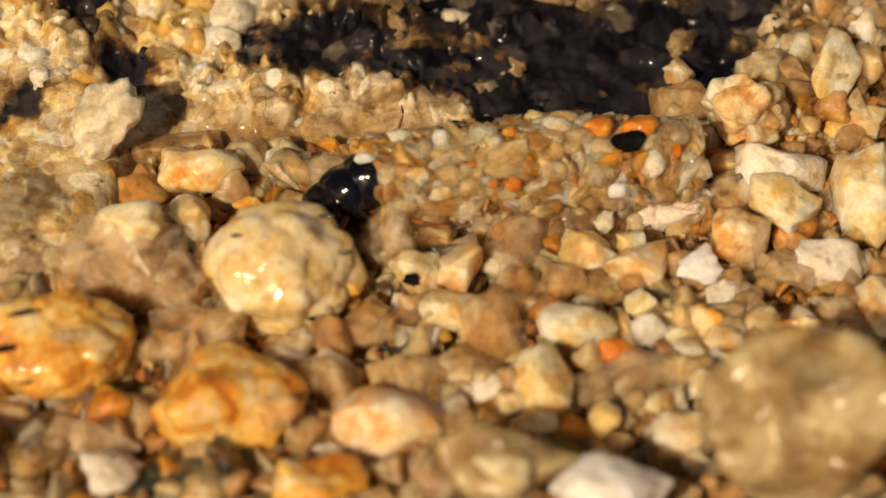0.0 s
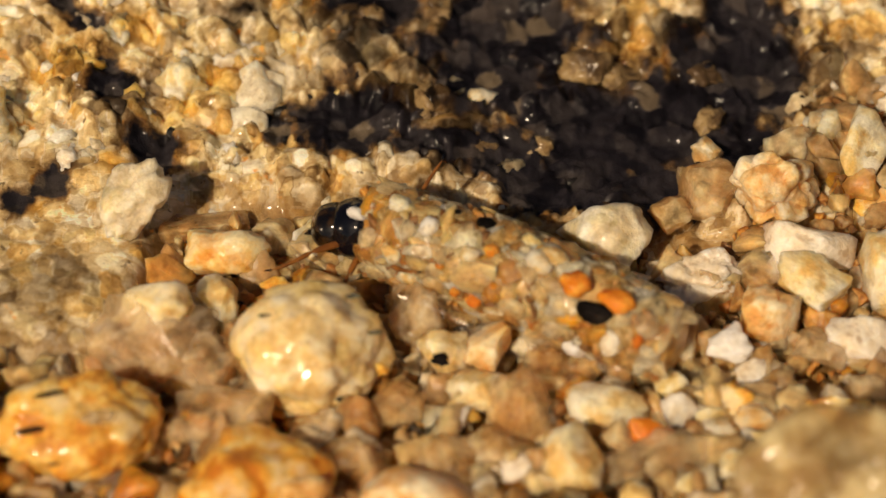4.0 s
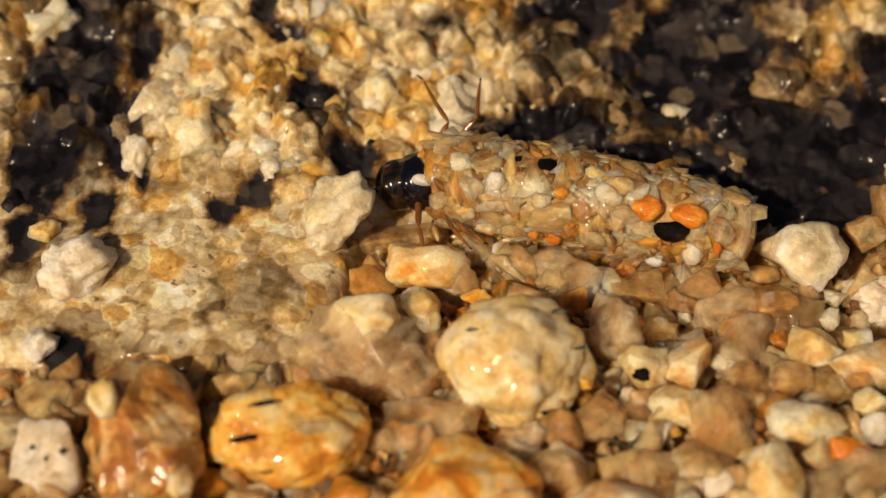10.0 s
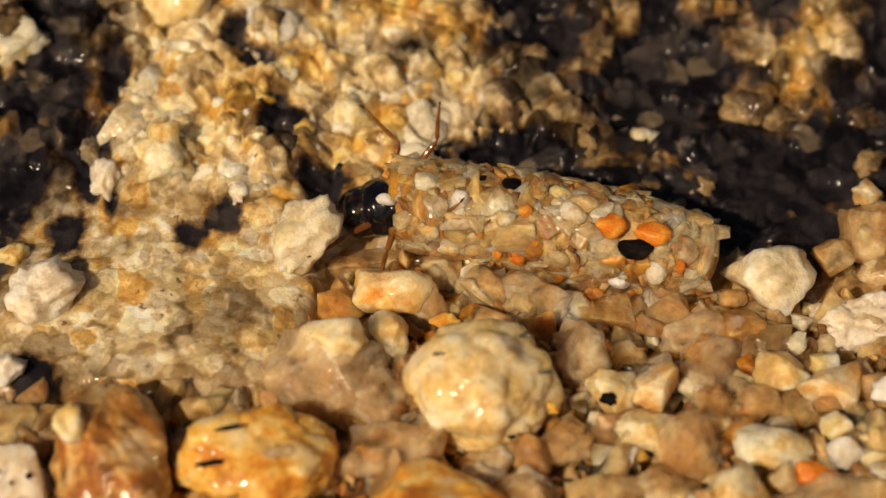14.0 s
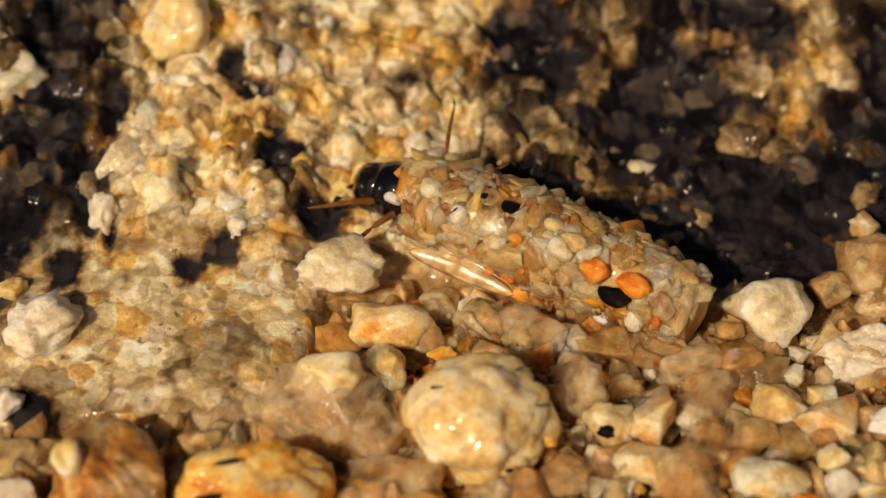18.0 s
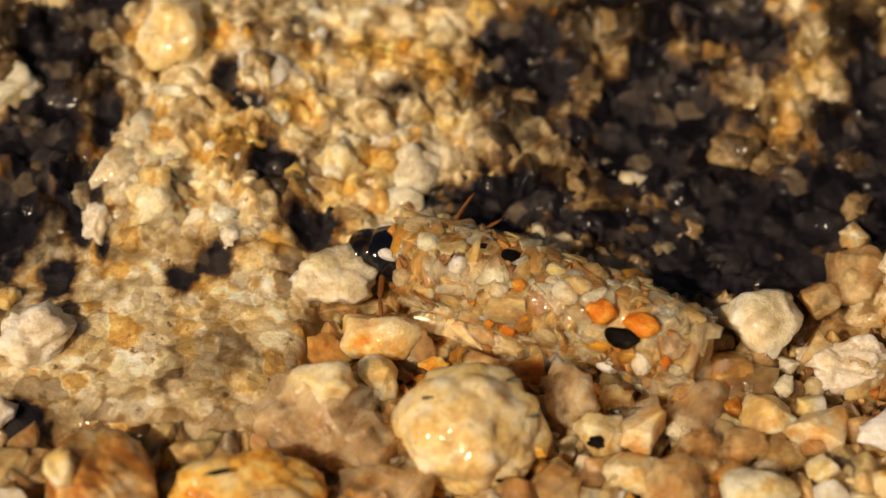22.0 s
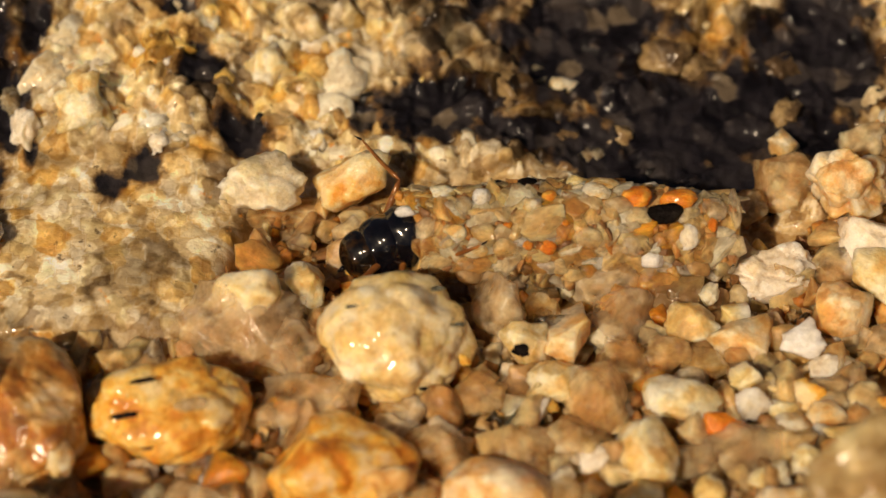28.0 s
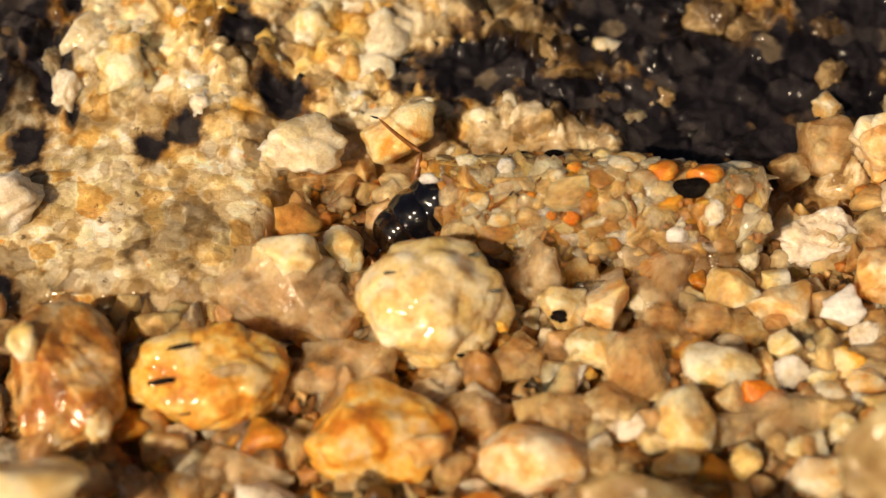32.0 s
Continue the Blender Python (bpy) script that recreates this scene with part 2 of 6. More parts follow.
OCHRE = (0.55, 0.25, 0.05)
RUST = (0.62, 0.27, 0.06)
PALE = mineral("pale_cream_feldspar", [(0.25, (0.86, 0.60, 0.26)), (0.42, (0.95, 0.74, 0.40)), (0.58, (0.96, 0.80, 0.52)), (0.75, (0.96, 0.86, 0.66))], stain=(0.74, 0.54, 0.16), stain_amount=0.4, specks=0.2, wet=1.0, gloss=0.02, relief=0.0001, mottle=0.3, bubble=1000.0)
GOLD = mineral("golden_feldspar", [(0.25, (0.74, 0.29, 0.04)), (0.42, (0.92, 0.48, 0.09)), (0.58, (0.95, 0.64, 0.21)), (0.75, (0.92, 0.72, 0.40))], stain=(0.30, 0.13, 0.03), stain_amount=0.2, specks=0.3, wet=1.0, gloss=0.03, mottle=0.35, bubble=700.0)
ORANGE = mineral("iron_stained_feldspar", [(0.25, (0.72, 0.25, 0.03)), (0.42, (0.92, 0.44, 0.07)), (0.58, (0.95, 0.60, 0.17)), (0.75, (0.94, 0.74, 0.44))], stain=(0.55, 0.17, 0.02), stain_amount=0.25, wet=1.0, gloss=0.02, mottle=0.25, bubble=650.0)
RUSTY = mineral("rusty_quartz", [(0.25, (0.42, 0.15, 0.03)), (0.42, (0.62, 0.32, 0.09)), (0.58, (0.76, 0.50, 0.22)), (0.75, (0.80, 0.64, 0.42))], stain=(0.60, 0.22, 0.03), stain_amount=0.35, wet=1.0, gloss=0.09, mottle=0.5, clear=0.0, cloud=(0.5, 1.2))
CREAM = mineral("cream_feldspar", [(0.25, (0.86, 0.55, 0.22)), (0.43, (0.94, 0.73, 0.40)), (0.56, (0.96, 0.82, 0.54)), (0.72, (0.97, 0.88, 0.68))], stain=(0.78, 0.46, 0.12), stain_amount=0.25, specks=0.15, mottle=0.3, wet=0.12, waxy=0.95, cloud=(0.7, 1.3), depth=0.0013)
WHITE = mineral("white_feldspar", [(0.25, (0.816, 0.698, 0.534)), (0.5, (0.918, 0.834, 0.708)), (0.75, (0.959, 0.892, 0.8))], stain=(0.74, 0.56, 0.32), stain_amount=0.3, mottle=0.5, wet=0.12, waxy=0.95)
PEARL = mineral("pearly_feldspar", [(0.25, (0.84, 0.70, 0.46)), (0.5, (0.92, 0.82, 0.62)), (0.75, (0.95, 0.90, 0.76))], stain=(0.72, 0.62, 0.26), stain_amount=0.3, wet=0.2, waxy=0.95, mottle=0.3, cloud=(0.7, 1.2))
CHALK = mineral("milk_white_quartz", [(0.25, (0.90, 0.87, 0.80)), (0.75, (0.96, 0.95, 0.93))], mottle=0.15, wet=0.6, gloss=0.1)
PEACH = mineral("peach_feldspar", [(0.28, (0.84, 0.44, 0.16)), (0.43, (0.94, 0.62, 0.32)), (0.56, (0.96, 0.72, 0.45)), (0.72, (0.97, 0.81, 0.60))], stain=(0.80, 0.36, 0.08), stain_amount=0.25, mottle=0.3, wet=0.12, waxy=0.95, cloud=(0.75, 1.3), depth=0.0013)
RED = mineral("red_orange_grain", [(0.3, (0.72, 0.18, 0.015)), (0.6, (0.90, 0.30, 0.03)), (0.8, (0.90, 0.42, 0.08))], stain=(0.55, 0.1, 0.01), stain_amount=0.2, wet=0.6, mottle=0.3)
QUARTZ = mineral("smoky_quartz", [(0.25, (0.583, 0.331, 0.136)), (0.45, (0.756, 0.469, 0.216)), (0.6, (0.886, 0.589, 0.304)), (0.75, (0.97, 0.69, 0.392))], clear=0.0, waxy=1.0, stain=RUST, stain_amount=0.3, base_rough=0.25, relief=0.00008, wet=0.06, gloss=0.07, mottle=0.3, cloud=(0.2, 0.75), depth=0.0014)
GREY = mineral("grey_quartz", [(0.25, (0.567, 0.395, 0.218)), (0.45, (0.714, 0.526, 0.311)), (0.75, (0.861, 0.667, 0.428))], clear=0.0, waxy=1.0, base_rough=0.25, stain=OCHRE, stain_amount=0.12, wet=0.06, gloss=0.07, relief=0.00008, mottle=0.3, cloud=(0.2, 0.65), depth=0.0014)
GLASSY = mineral("clear_quartz", [(0.25, (0.756, 0.539, 0.312)), (0.5, (0.882, 0.66, 0.418)), (0.75, (0.956, 0.763, 0.541))], clear=0.0, waxy=1.0, base_rough=0.15, stain=OCHRE, stain_amount=0.2, relief=0.00006, wet=0.12, gloss=0.06, mottle=0.3, cloud=(0.15, 0.6), depth=0.0014)
AMBER = mineral("amber_quartz", [(0.25, (0.54, 0.29, 0.09)), (0.5, (0.70, 0.43, 0.17)), (0.75, (0.82, 0.58, 0.30))], clear=0.0, waxy=1.0, base_rough=0.25, stain=(0.50, 0.20, 0.03), wet=0.06, gloss=0.07, mottle=0.45, cloud=(0.2, 0.7), depth=0.0018, stain_amount=0.2)
SMOKY = mineral("brown_smoky_quartz", [(0.3, (0.30, 0.17, 0.07)), (0.48, (0.46, 0.30, 0.13)), (0.60, (0.58, 0.42, 0.20)), (0.72, (0.86, 0.70, 0.40))], patch=300.0, clear=0.0, waxy=0.5, base_rough=0.25, wet=1.0, gloss=0.08, mottle=0.3, cloud=(0.35, 0.9), depth=0.0018)
BROWN = mineral("dull_brown_quartz", [(0.3, (0.09, 0.055, 0.026)), (0.5, (0.19, 0.125, 0.06)), (0.7, (0.34, 0.24, 0.12))], wet=0.4, waxy=0.5)
HONEY = mineral("honey_feldspar", [(0.28, (0.80, 0.36, 0.07)), (0.43, (0.92, 0.56, 0.20)), (0.56, (0.94, 0.68, 0.34)), (0.72, (0.94, 0.78, 0.50))], stain=(0.84, 0.36, 0.05), stain_amount=0.35, wet=0.3, waxy=0.95, mottle=0.3, depth=0.0013)
BLACK = mineral("black_mica", [(0.3, (0.004, 0.003, 0.003)), (0.6, (0.008, 0.006, 0.006)), (0.8, (0.02, 0.016, 0.014))], waxy=0.0, base_rough=0.6, wet=0.0)
OLIVE = mineral("dark_green_stone", [(0.3, (0.03, 0.032, 0.022)), (0.55, (0.07, 0.07, 0.045)), (0.8, (0.20, 0.15, 0.06))], waxy=0.0, wet=0.6)
SAND = mineral("mixed_sand", [(0, (0.89, 0.594, 0.289)), (0.14, (0.594, 0.342, 0.152)), (0.24, (0.806, 0.414, 0.137)), (0.32, (0.954, 0.72, 0.441)), (0.42, (0.53, 0.324, 0.152)),
                              (0.52, (0.869, 0.324, 0.0456)), (0.58, (0.827, 0.522, 0.243)), (0.7, (0.636, 0.414, 0.213)), (0.8, (0.933, 0.63, 0.334)), (0.9, (0.97, 0.783, 0.562)), (0.98, (0.0318, 0.021, 0.0122))],
               pick="island", clear=0.0, stain=RUST, stain_amount=0.25, base_rough=0.3, relief=0.0001, mottle=0.3, wet=0.06, waxy=1.0, cloud=(0.3, 0.95), depth=0.0011)
SILT = mineral("brown_wet_sand", [(0, (0.506, 0.252, 0.09)), (0.2, (0.299, 0.144, 0.0525)), (0.4, (0.621, 0.27, 0.0675)), (0.55, (0.207, 0.099, 0.0338)), (0.7, (0.598, 0.342, 0.15)), (0.85, (0.46, 0.18, 0.0375))], pick="island", wet=0.06, waxy=1.0, clear=0.0)
CASE_SAND = mineral("wet_case_sand", [(0.0, (0.95, 0.68, 0.34)), (0.13, (0.84, 0.54, 0.24)), (0.26, (0.97, 0.84, 0.58)), (0.40, (0.64, 0.34, 0.11)), (0.48, (0.96, 0.56, 0.22)), (0.60, (0.88, 0.66, 0.38)),
                                 (0.72, (0.94, 0.38, 0.05)), (0.76, (0.97, 0.91, 0.74)), (0.86, (0.93, 0.60, 0.28)), (0.95, (0.54, 0.26, 0.07))], pick="grain", clear=0.0, waxy=1.0, stain=RUST, stain_amount=0.1, base_rough=0.3, wet=0.6, gloss=0.02, relief=0.00007, mottle=0.35, bubble=1500.0, cloud=(0.25, 0.9))
SILK = mineral("amber_silk", [(0.25, (0.44, 0.21, 0.05)), (0.5, (0.62, 0.35, 0.11)), (0.75, (0.76, 0.50, 0.22))], waxy=0.6, wet=0.8, gloss=0.08, relief=0.0001, mottle=0.5)
GRIT = mineral("pale_granite_grit", [(0.0, (0.90, 0.84, 0.68)), (0.25, (0.80, 0.66, 0.42)), (0.4, (0.93, 0.90, 0.82)), (0.6, (0.72, 0.60, 0.40)), (0.72, (0.88, 0.78, 0.56)), (0.86, (0.84, 0.56, 0.18)), (0.93, (0.50, 0.40, 0.26))],
               pick="island", stain=(0.74, 0.46, 0.12), stain_amount=0.35, wet=0.6, gloss=0.08, waxy=0.85, mottle=0.5)
DARK_GRIT = mineral("black_and_brown_grit", [(0.0, (0.008, 0.007, 0.008)), (0.3, (0.022, 0.018, 0.02)), (0.55, (0.008, 0.007, 0.007)), (0.74, (0.06, 0.042, 0.026)), (0.86, (0.035, 0.03, 0.032)), (0.94, (0.16, 0.11, 0.07))],
                    pick="island", waxy=0.0, wet=0.1, gloss=0.1)


def rock_material():
    """Weathered granite: pale and stained feldspar, grey quartz and black mica, chosen crystal by crystal; the mica
    colour also paints shade near the case.
    """
    mat = bpy.data.materials.new("weathered_granite")
    mat.use_nodes = True
    nodes, links = mat.node_tree.nodes, mat.node_tree.links
    bsdf = nodes["Principled BSDF"]

    def attr(name):
        a = nodes.new("ShaderNodeAttribute")
        a.attribute_name = name
        return a.outputs["Fac"]

    coord = nodes.new("ShaderNodeTexCoord").outputs["Object"]

    def noisy(scale, detail=5.0, rough=0.6, distort=0.1):
        n = nodes.new("ShaderNodeTexNoise")
        n.inputs["Scale"].default_value = scale
        n.inputs["Detail"].default_value = detail
        n.inputs["Roughness"].default_value = rough
        n.inputs["Distortion"].default_value = distort
        links.new(coord, n.inputs["Vector"])
        return n.outputs["Fac"]

    def mix(kind, fac, a, b):
        m = nodes.new("ShaderNodeMix")
        m.data_type, m.blend_type = "RGBA", kind
        if isinstance(fac, float):
            m.inputs["Factor"].default_value = fac
        else:
            links.new(fac, m.inputs["Factor"])
        links.new(a, m.inputs["A"])
        if isinstance(b, tuple):
            m.inputs["B"].default_value = (*b, 1)
        else:
            links.new(b, m.inputs["B"])
        return m.outputs["Result"]

    def crystals(scale, seed):
        """The random number of each small crystal of a mosaic with wavy joints."""
        wob = nodes.new("ShaderNodeTexNoise")
        wob.inputs["Scale"].default_value = scale * 1.3
        links.new(coord, wob.inputs["Vector"])
        warp = nodes.new("ShaderNodeVectorMath")
        warp.operation = "MULTIPLY_ADD"
        links.new(wob.outputs["Color"], warp.inputs[0])
        warp.inputs[1].default_value = (0.7 / scale, 0.7 / scale, 0.7 / scale)
        links.new(coord, warp.inputs[2])
        cell = nodes.new("ShaderNodeTexVoronoi")
        cell.feature = "SMOOTH_F1"
        cell.inputs["Smoothness"].default_value = 0.25
        cell.inputs["Scale"].default_value = scale
        links.new(warp.outputs[0], cell.inputs["Vector"])
        split = nodes.new("ShaderNodeSeparateColor")
        links.new(cell.outputs["Color"], split.inputs[0])
        return split.outputs[seed], cell.outputs["Distance"]

    pale = ramp(nodes, [(0.0, (0.94, 0.88, 0.75)), (0.16, (0.89, 0.77, 0.54)), (0.30, (0.96, 0.94, 0.87)), (0.50, (0.78, 0.69, 0.53)),
                        (0.60, (0.90, 0.85, 0.66)), (0.78, (0.48, 0.39, 0.26)), (0.84, (0.93, 0.92, 0.82)), (0.93, (0.86, 0.66, 0.34))], True)
    links.new(attr("crystal"), pale.inputs[0])
    out = pale.outputs[0]
    stone, joint = crystals(900.0, 0)
    tone = ramp(nodes, [(0.06, (0.30, 0.22, 0.14)), (0.20, (0.60, 0.52, 0.40)), (0.36, (0.94, 0.90, 0.80)), (0.62, (1.14, 1.14, 1.10)), (0.78, (1.08, 1.04, 0.92)), (0.88, (0.98, 0.76, 0.34)), (0.97, (0.90, 0.58, 0.20))])
    links.new(stone, tone.inputs[0])
    out = mix("MULTIPLY", 0.8, out, tone.outputs[0])
    small, fine_joint = crystals(2300.0, 1)
    tone = ramp(nodes, [(0.08, (0.62, 0.52, 0.40)), (0.4, (0.96, 0.93, 0.88)), (0.9, (1.12, 1.12, 1.1))])
    links.new(small, tone.inputs[0])
    out = mix("MULTIPLY", 0.7, out, tone.outputs[0])
    yellow = mix("MULTIPLY", 1.0, out, (0.98, 0.74, 0.30))
    out = mix("MIX", attr("stain"), out, yellow)
    vein = ramp(nodes, [(0.10, (0.018, 0.013, 0.010)), (0.4, (0.05, 0.034, 0.022)), (0.60, (0.14, 0.10, 0.06)), (0.80, (0.40, 0.32, 0.22)), (0.92, (0.24, 0.15, 0.06))])
    links.new(stone, vein.inputs[0])
    out = mix("MIX", attr("grey"), out, vein.outputs[0])
    honey = ramp(nodes, [(0.48, (0, 0, 0)), (0.64, (0.45, 0.45, 0.45))])
    links.new(noisy(300.0, 4.0, 0.6, 0.1), honey.inputs[0])
    out = mix("MULTIPLY", honey.outputs[0], out, (0.95, 0.84, 0.58))
    fine = noisy(5200.0, 3.0)
    tone = ramp(nodes, [(0.3, (0.74, 0.70, 0.64)), (0.7, (1.1, 1.1, 1.08))])
    links.new(fine, tone.inputs[0])
    out = mix("MULTIPLY", 0.5, out, tone.outputs[0])
    field = ramp(nodes, [(0.36, (0.40, 0.33, 0.24)), (0.46, (0.86, 0.80, 0.70)), (0.54, (1.0, 0.98, 0.94)), (0.64, (1.16, 1.15, 1.12))])
    links.new(noisy(330.0, 4.0, 0.6, 0.1), field.inputs[0])
    out = mix("MULTIPLY", 0.9, out, field.outputs[0])
    seam = ramp(nodes, [(0.42, (0, 0, 0)), (0.50, (0, 0, 0)), (0.60, (0.75, 0.75, 0.75))])
    links.new(joint, seam.inputs[0])
    out = mix("MULTIPLY", seam.outputs[0], out, (0.64, 0.54, 0.40))
    speck = ramp(nodes, [(0.66, (0, 0, 0)), (0.71, (0.8, 0.8, 0.8))])
    links.new(noisy(1900.0, 3.0, 0.6, 0.1), speck.inputs[0])
    out = mix("MIX", speck.outputs[0], out, (0.10, 0.055, 0.025))
    glow = ramp(nodes, [(0.66, (0, 0, 0)), (0.71, (0.8, 0.8, 0.8))])
    links.new(noisy(900.0, 4.0, 0.6, 0.1), glow.inputs[0])
    out = mix("MIX", glow.outputs[0], out, (0.80, 0.33, 0.05))
    mud = ramp(nodes, [(0.3, (0.16, 0.085, 0.03)), (0.5, (0.36, 0.20, 0.07)), (0.7, (0.52, 0.36, 0.17))])
    links.new(noisy(1300.0, 4.0, 0.6, 0.1), mud.inputs[0])
    out = mix("MIX", attr("bed"), out, mud.outputs[0])
    # black mica; near the case the same dark colour stands in for shadow
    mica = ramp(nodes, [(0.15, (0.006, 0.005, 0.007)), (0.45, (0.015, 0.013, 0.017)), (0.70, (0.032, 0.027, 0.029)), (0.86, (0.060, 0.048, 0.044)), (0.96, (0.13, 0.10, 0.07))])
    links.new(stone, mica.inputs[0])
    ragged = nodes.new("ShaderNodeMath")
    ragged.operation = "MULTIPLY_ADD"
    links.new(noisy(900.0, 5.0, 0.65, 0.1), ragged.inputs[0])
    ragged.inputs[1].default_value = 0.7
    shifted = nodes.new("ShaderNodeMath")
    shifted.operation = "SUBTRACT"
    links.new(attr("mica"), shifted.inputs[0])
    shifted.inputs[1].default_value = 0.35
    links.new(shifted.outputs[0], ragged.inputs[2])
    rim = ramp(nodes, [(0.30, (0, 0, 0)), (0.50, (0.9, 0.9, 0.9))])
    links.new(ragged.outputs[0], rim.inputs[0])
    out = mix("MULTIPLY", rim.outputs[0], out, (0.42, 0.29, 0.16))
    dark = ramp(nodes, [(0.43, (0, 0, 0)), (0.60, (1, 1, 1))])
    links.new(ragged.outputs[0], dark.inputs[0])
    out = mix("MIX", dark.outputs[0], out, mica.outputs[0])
    links.new(out, bsdf.inputs["Base Color"])
    bsdf.inputs["Roughness"].default_value = 0.5
    bsdf.inputs["Specular IOR Level"].default_value = 0.05
    bsdf.inputs["Coat Weight"].default_value = 0.35
    bsdf.inputs["Coat Roughness"].default_value = 0.13
    bsdf.inputs["Coat IOR"].default_value = 1.33
    bsdf.inputs["Subsurface Weight"].default_value = 0.85
    bsdf.inputs["Subsurface Radius"].default_value = (1.0, 0.95, 0.85)
    bsdf.inputs["Subsurface Scale"].default_value = 0.0009
    bump = nodes.new("ShaderNodeBump")
    bump.inputs["Strength"].default_value = 0.7
    bump.inputs["Distance"].default_value = 0.00016
    add = nodes.new("ShaderNodeMath")
    add.operation = "MULTIPLY_ADD"
    links.new(fine, add.inputs[0])
    add.inputs[1].default_value = 0.35
    links.new(noisy(1700.0, 4.0, 0.55, 0.0), add.inputs[2])
    links.new(add.outputs[0], bump.inputs["Height"])
    links.new(bump.outputs[0], bsdf.inputs["Normal"])
    film = nodes.new("ShaderNodeBump")
    film.inputs["Strength"].default_value = 0.5
    film.inputs["Distance"].default_value = 0.0008
    links.new(noisy(900.0, 2.0, 0.5, 0.0), film.inputs["Height"])
    links.new(film.outputs[0], bsdf.inputs["Coat Normal"])
    return mat


GRANITE = rock_material()


# ---------------------------------------------------------------- ground: a granite slab rising out of a bed of gravel
def height(x, y):
    """Height of the bare ground in mm at x, y in mm, without its crystals."""
    k = 1.2
    slope = math.tan(radians(11)) * (k * np.logaddexp(0, (y - 2.0) / k) - 6.0 * np.logaddexp(0, (y - 50.0) / 6.0))
    slab = 1.0 / (1 + np.exp(np.clip((x + 5.2) / 0.5, -60, 60))) / (1 + np.exp(np.clip(-(y + 8.2) / 0.35, -60, 60)))
    return slope + slab


MICA_AND_SHADE, STAIN, QUARTZ_VEINS = [], [], []


def mica_and_shade_patch(x, y, rx, ry, turn=0.0):
    MICA_AND_SHADE.append((x, y, rx, ry, turn))


def stain_patch(x, y, rx, ry, turn=0.0):
    STAIN.append((x, y, rx, ry, turn))


def quartz_patch(x, y, rx, ry, turn=0.0):
    QUARTZ_VEINS.append((x, y, rx, ry, turn))


def blot(patches, x, y, edge):
    """How deep a place lies inside any of the patches: 0 far out, 0.5 on the rim, 1 in the middle."""
    best = np.zeros_like(x)
    for px, py, rx, ry, turn in patches:
        c, s = math.cos(radians(turn)), math.sin(radians(turn))
        u, v = (x - px) * c + (y - py) * s, -(x - px) * s + (y - py) * c
        best = np.maximum(best, np.clip(1.0 - 0.5 * np.sqrt((u / rx) ** 2 + (v / ry) ** 2) + edge, 0, 1))
    return best


def cells(x, y, size, seed):
    """Distance to the nearest and second nearest crystal centre, and that crystal's random number."""
    rng = np.random.RandomState(seed)
    table = rng.rand(64, 64, 3)
    gx, gy = np.floor(x / size).astype(int), np.floor(y / size).astype(int)
    d1, d2, pick = np.full(x.shape, 9.0), np.full(x.shape, 9.0), np.zeros(x.shape)
    for i in (-1, 0, 1):
        for j in (-1, 0, 1):
            t = table[(gx + i) % 64, (gy + j) % 64]
            d = np.hypot(x / size - gx - i - t[..., 0], y / size - gy - j - t[..., 1])
            near = d < d1
            d2 = np.where(near, d1, np.minimum(d2, d))
            pick = np.where(near, t[..., 2], pick)
            d1 = np.where(near, d, d1)
    return d1, d2, pick


SURFACE = {}


def surface(x, y, what="z"):
    """What the finished ground is like at x, y (mm): its height z, or its share of mica with the painted shade, or of
    grey quartz.
    """
    return float(SURFACE[what][np.searchsorted(SURFACE["ys"], y), np.searchsorted(SURFACE["xs"], x)])


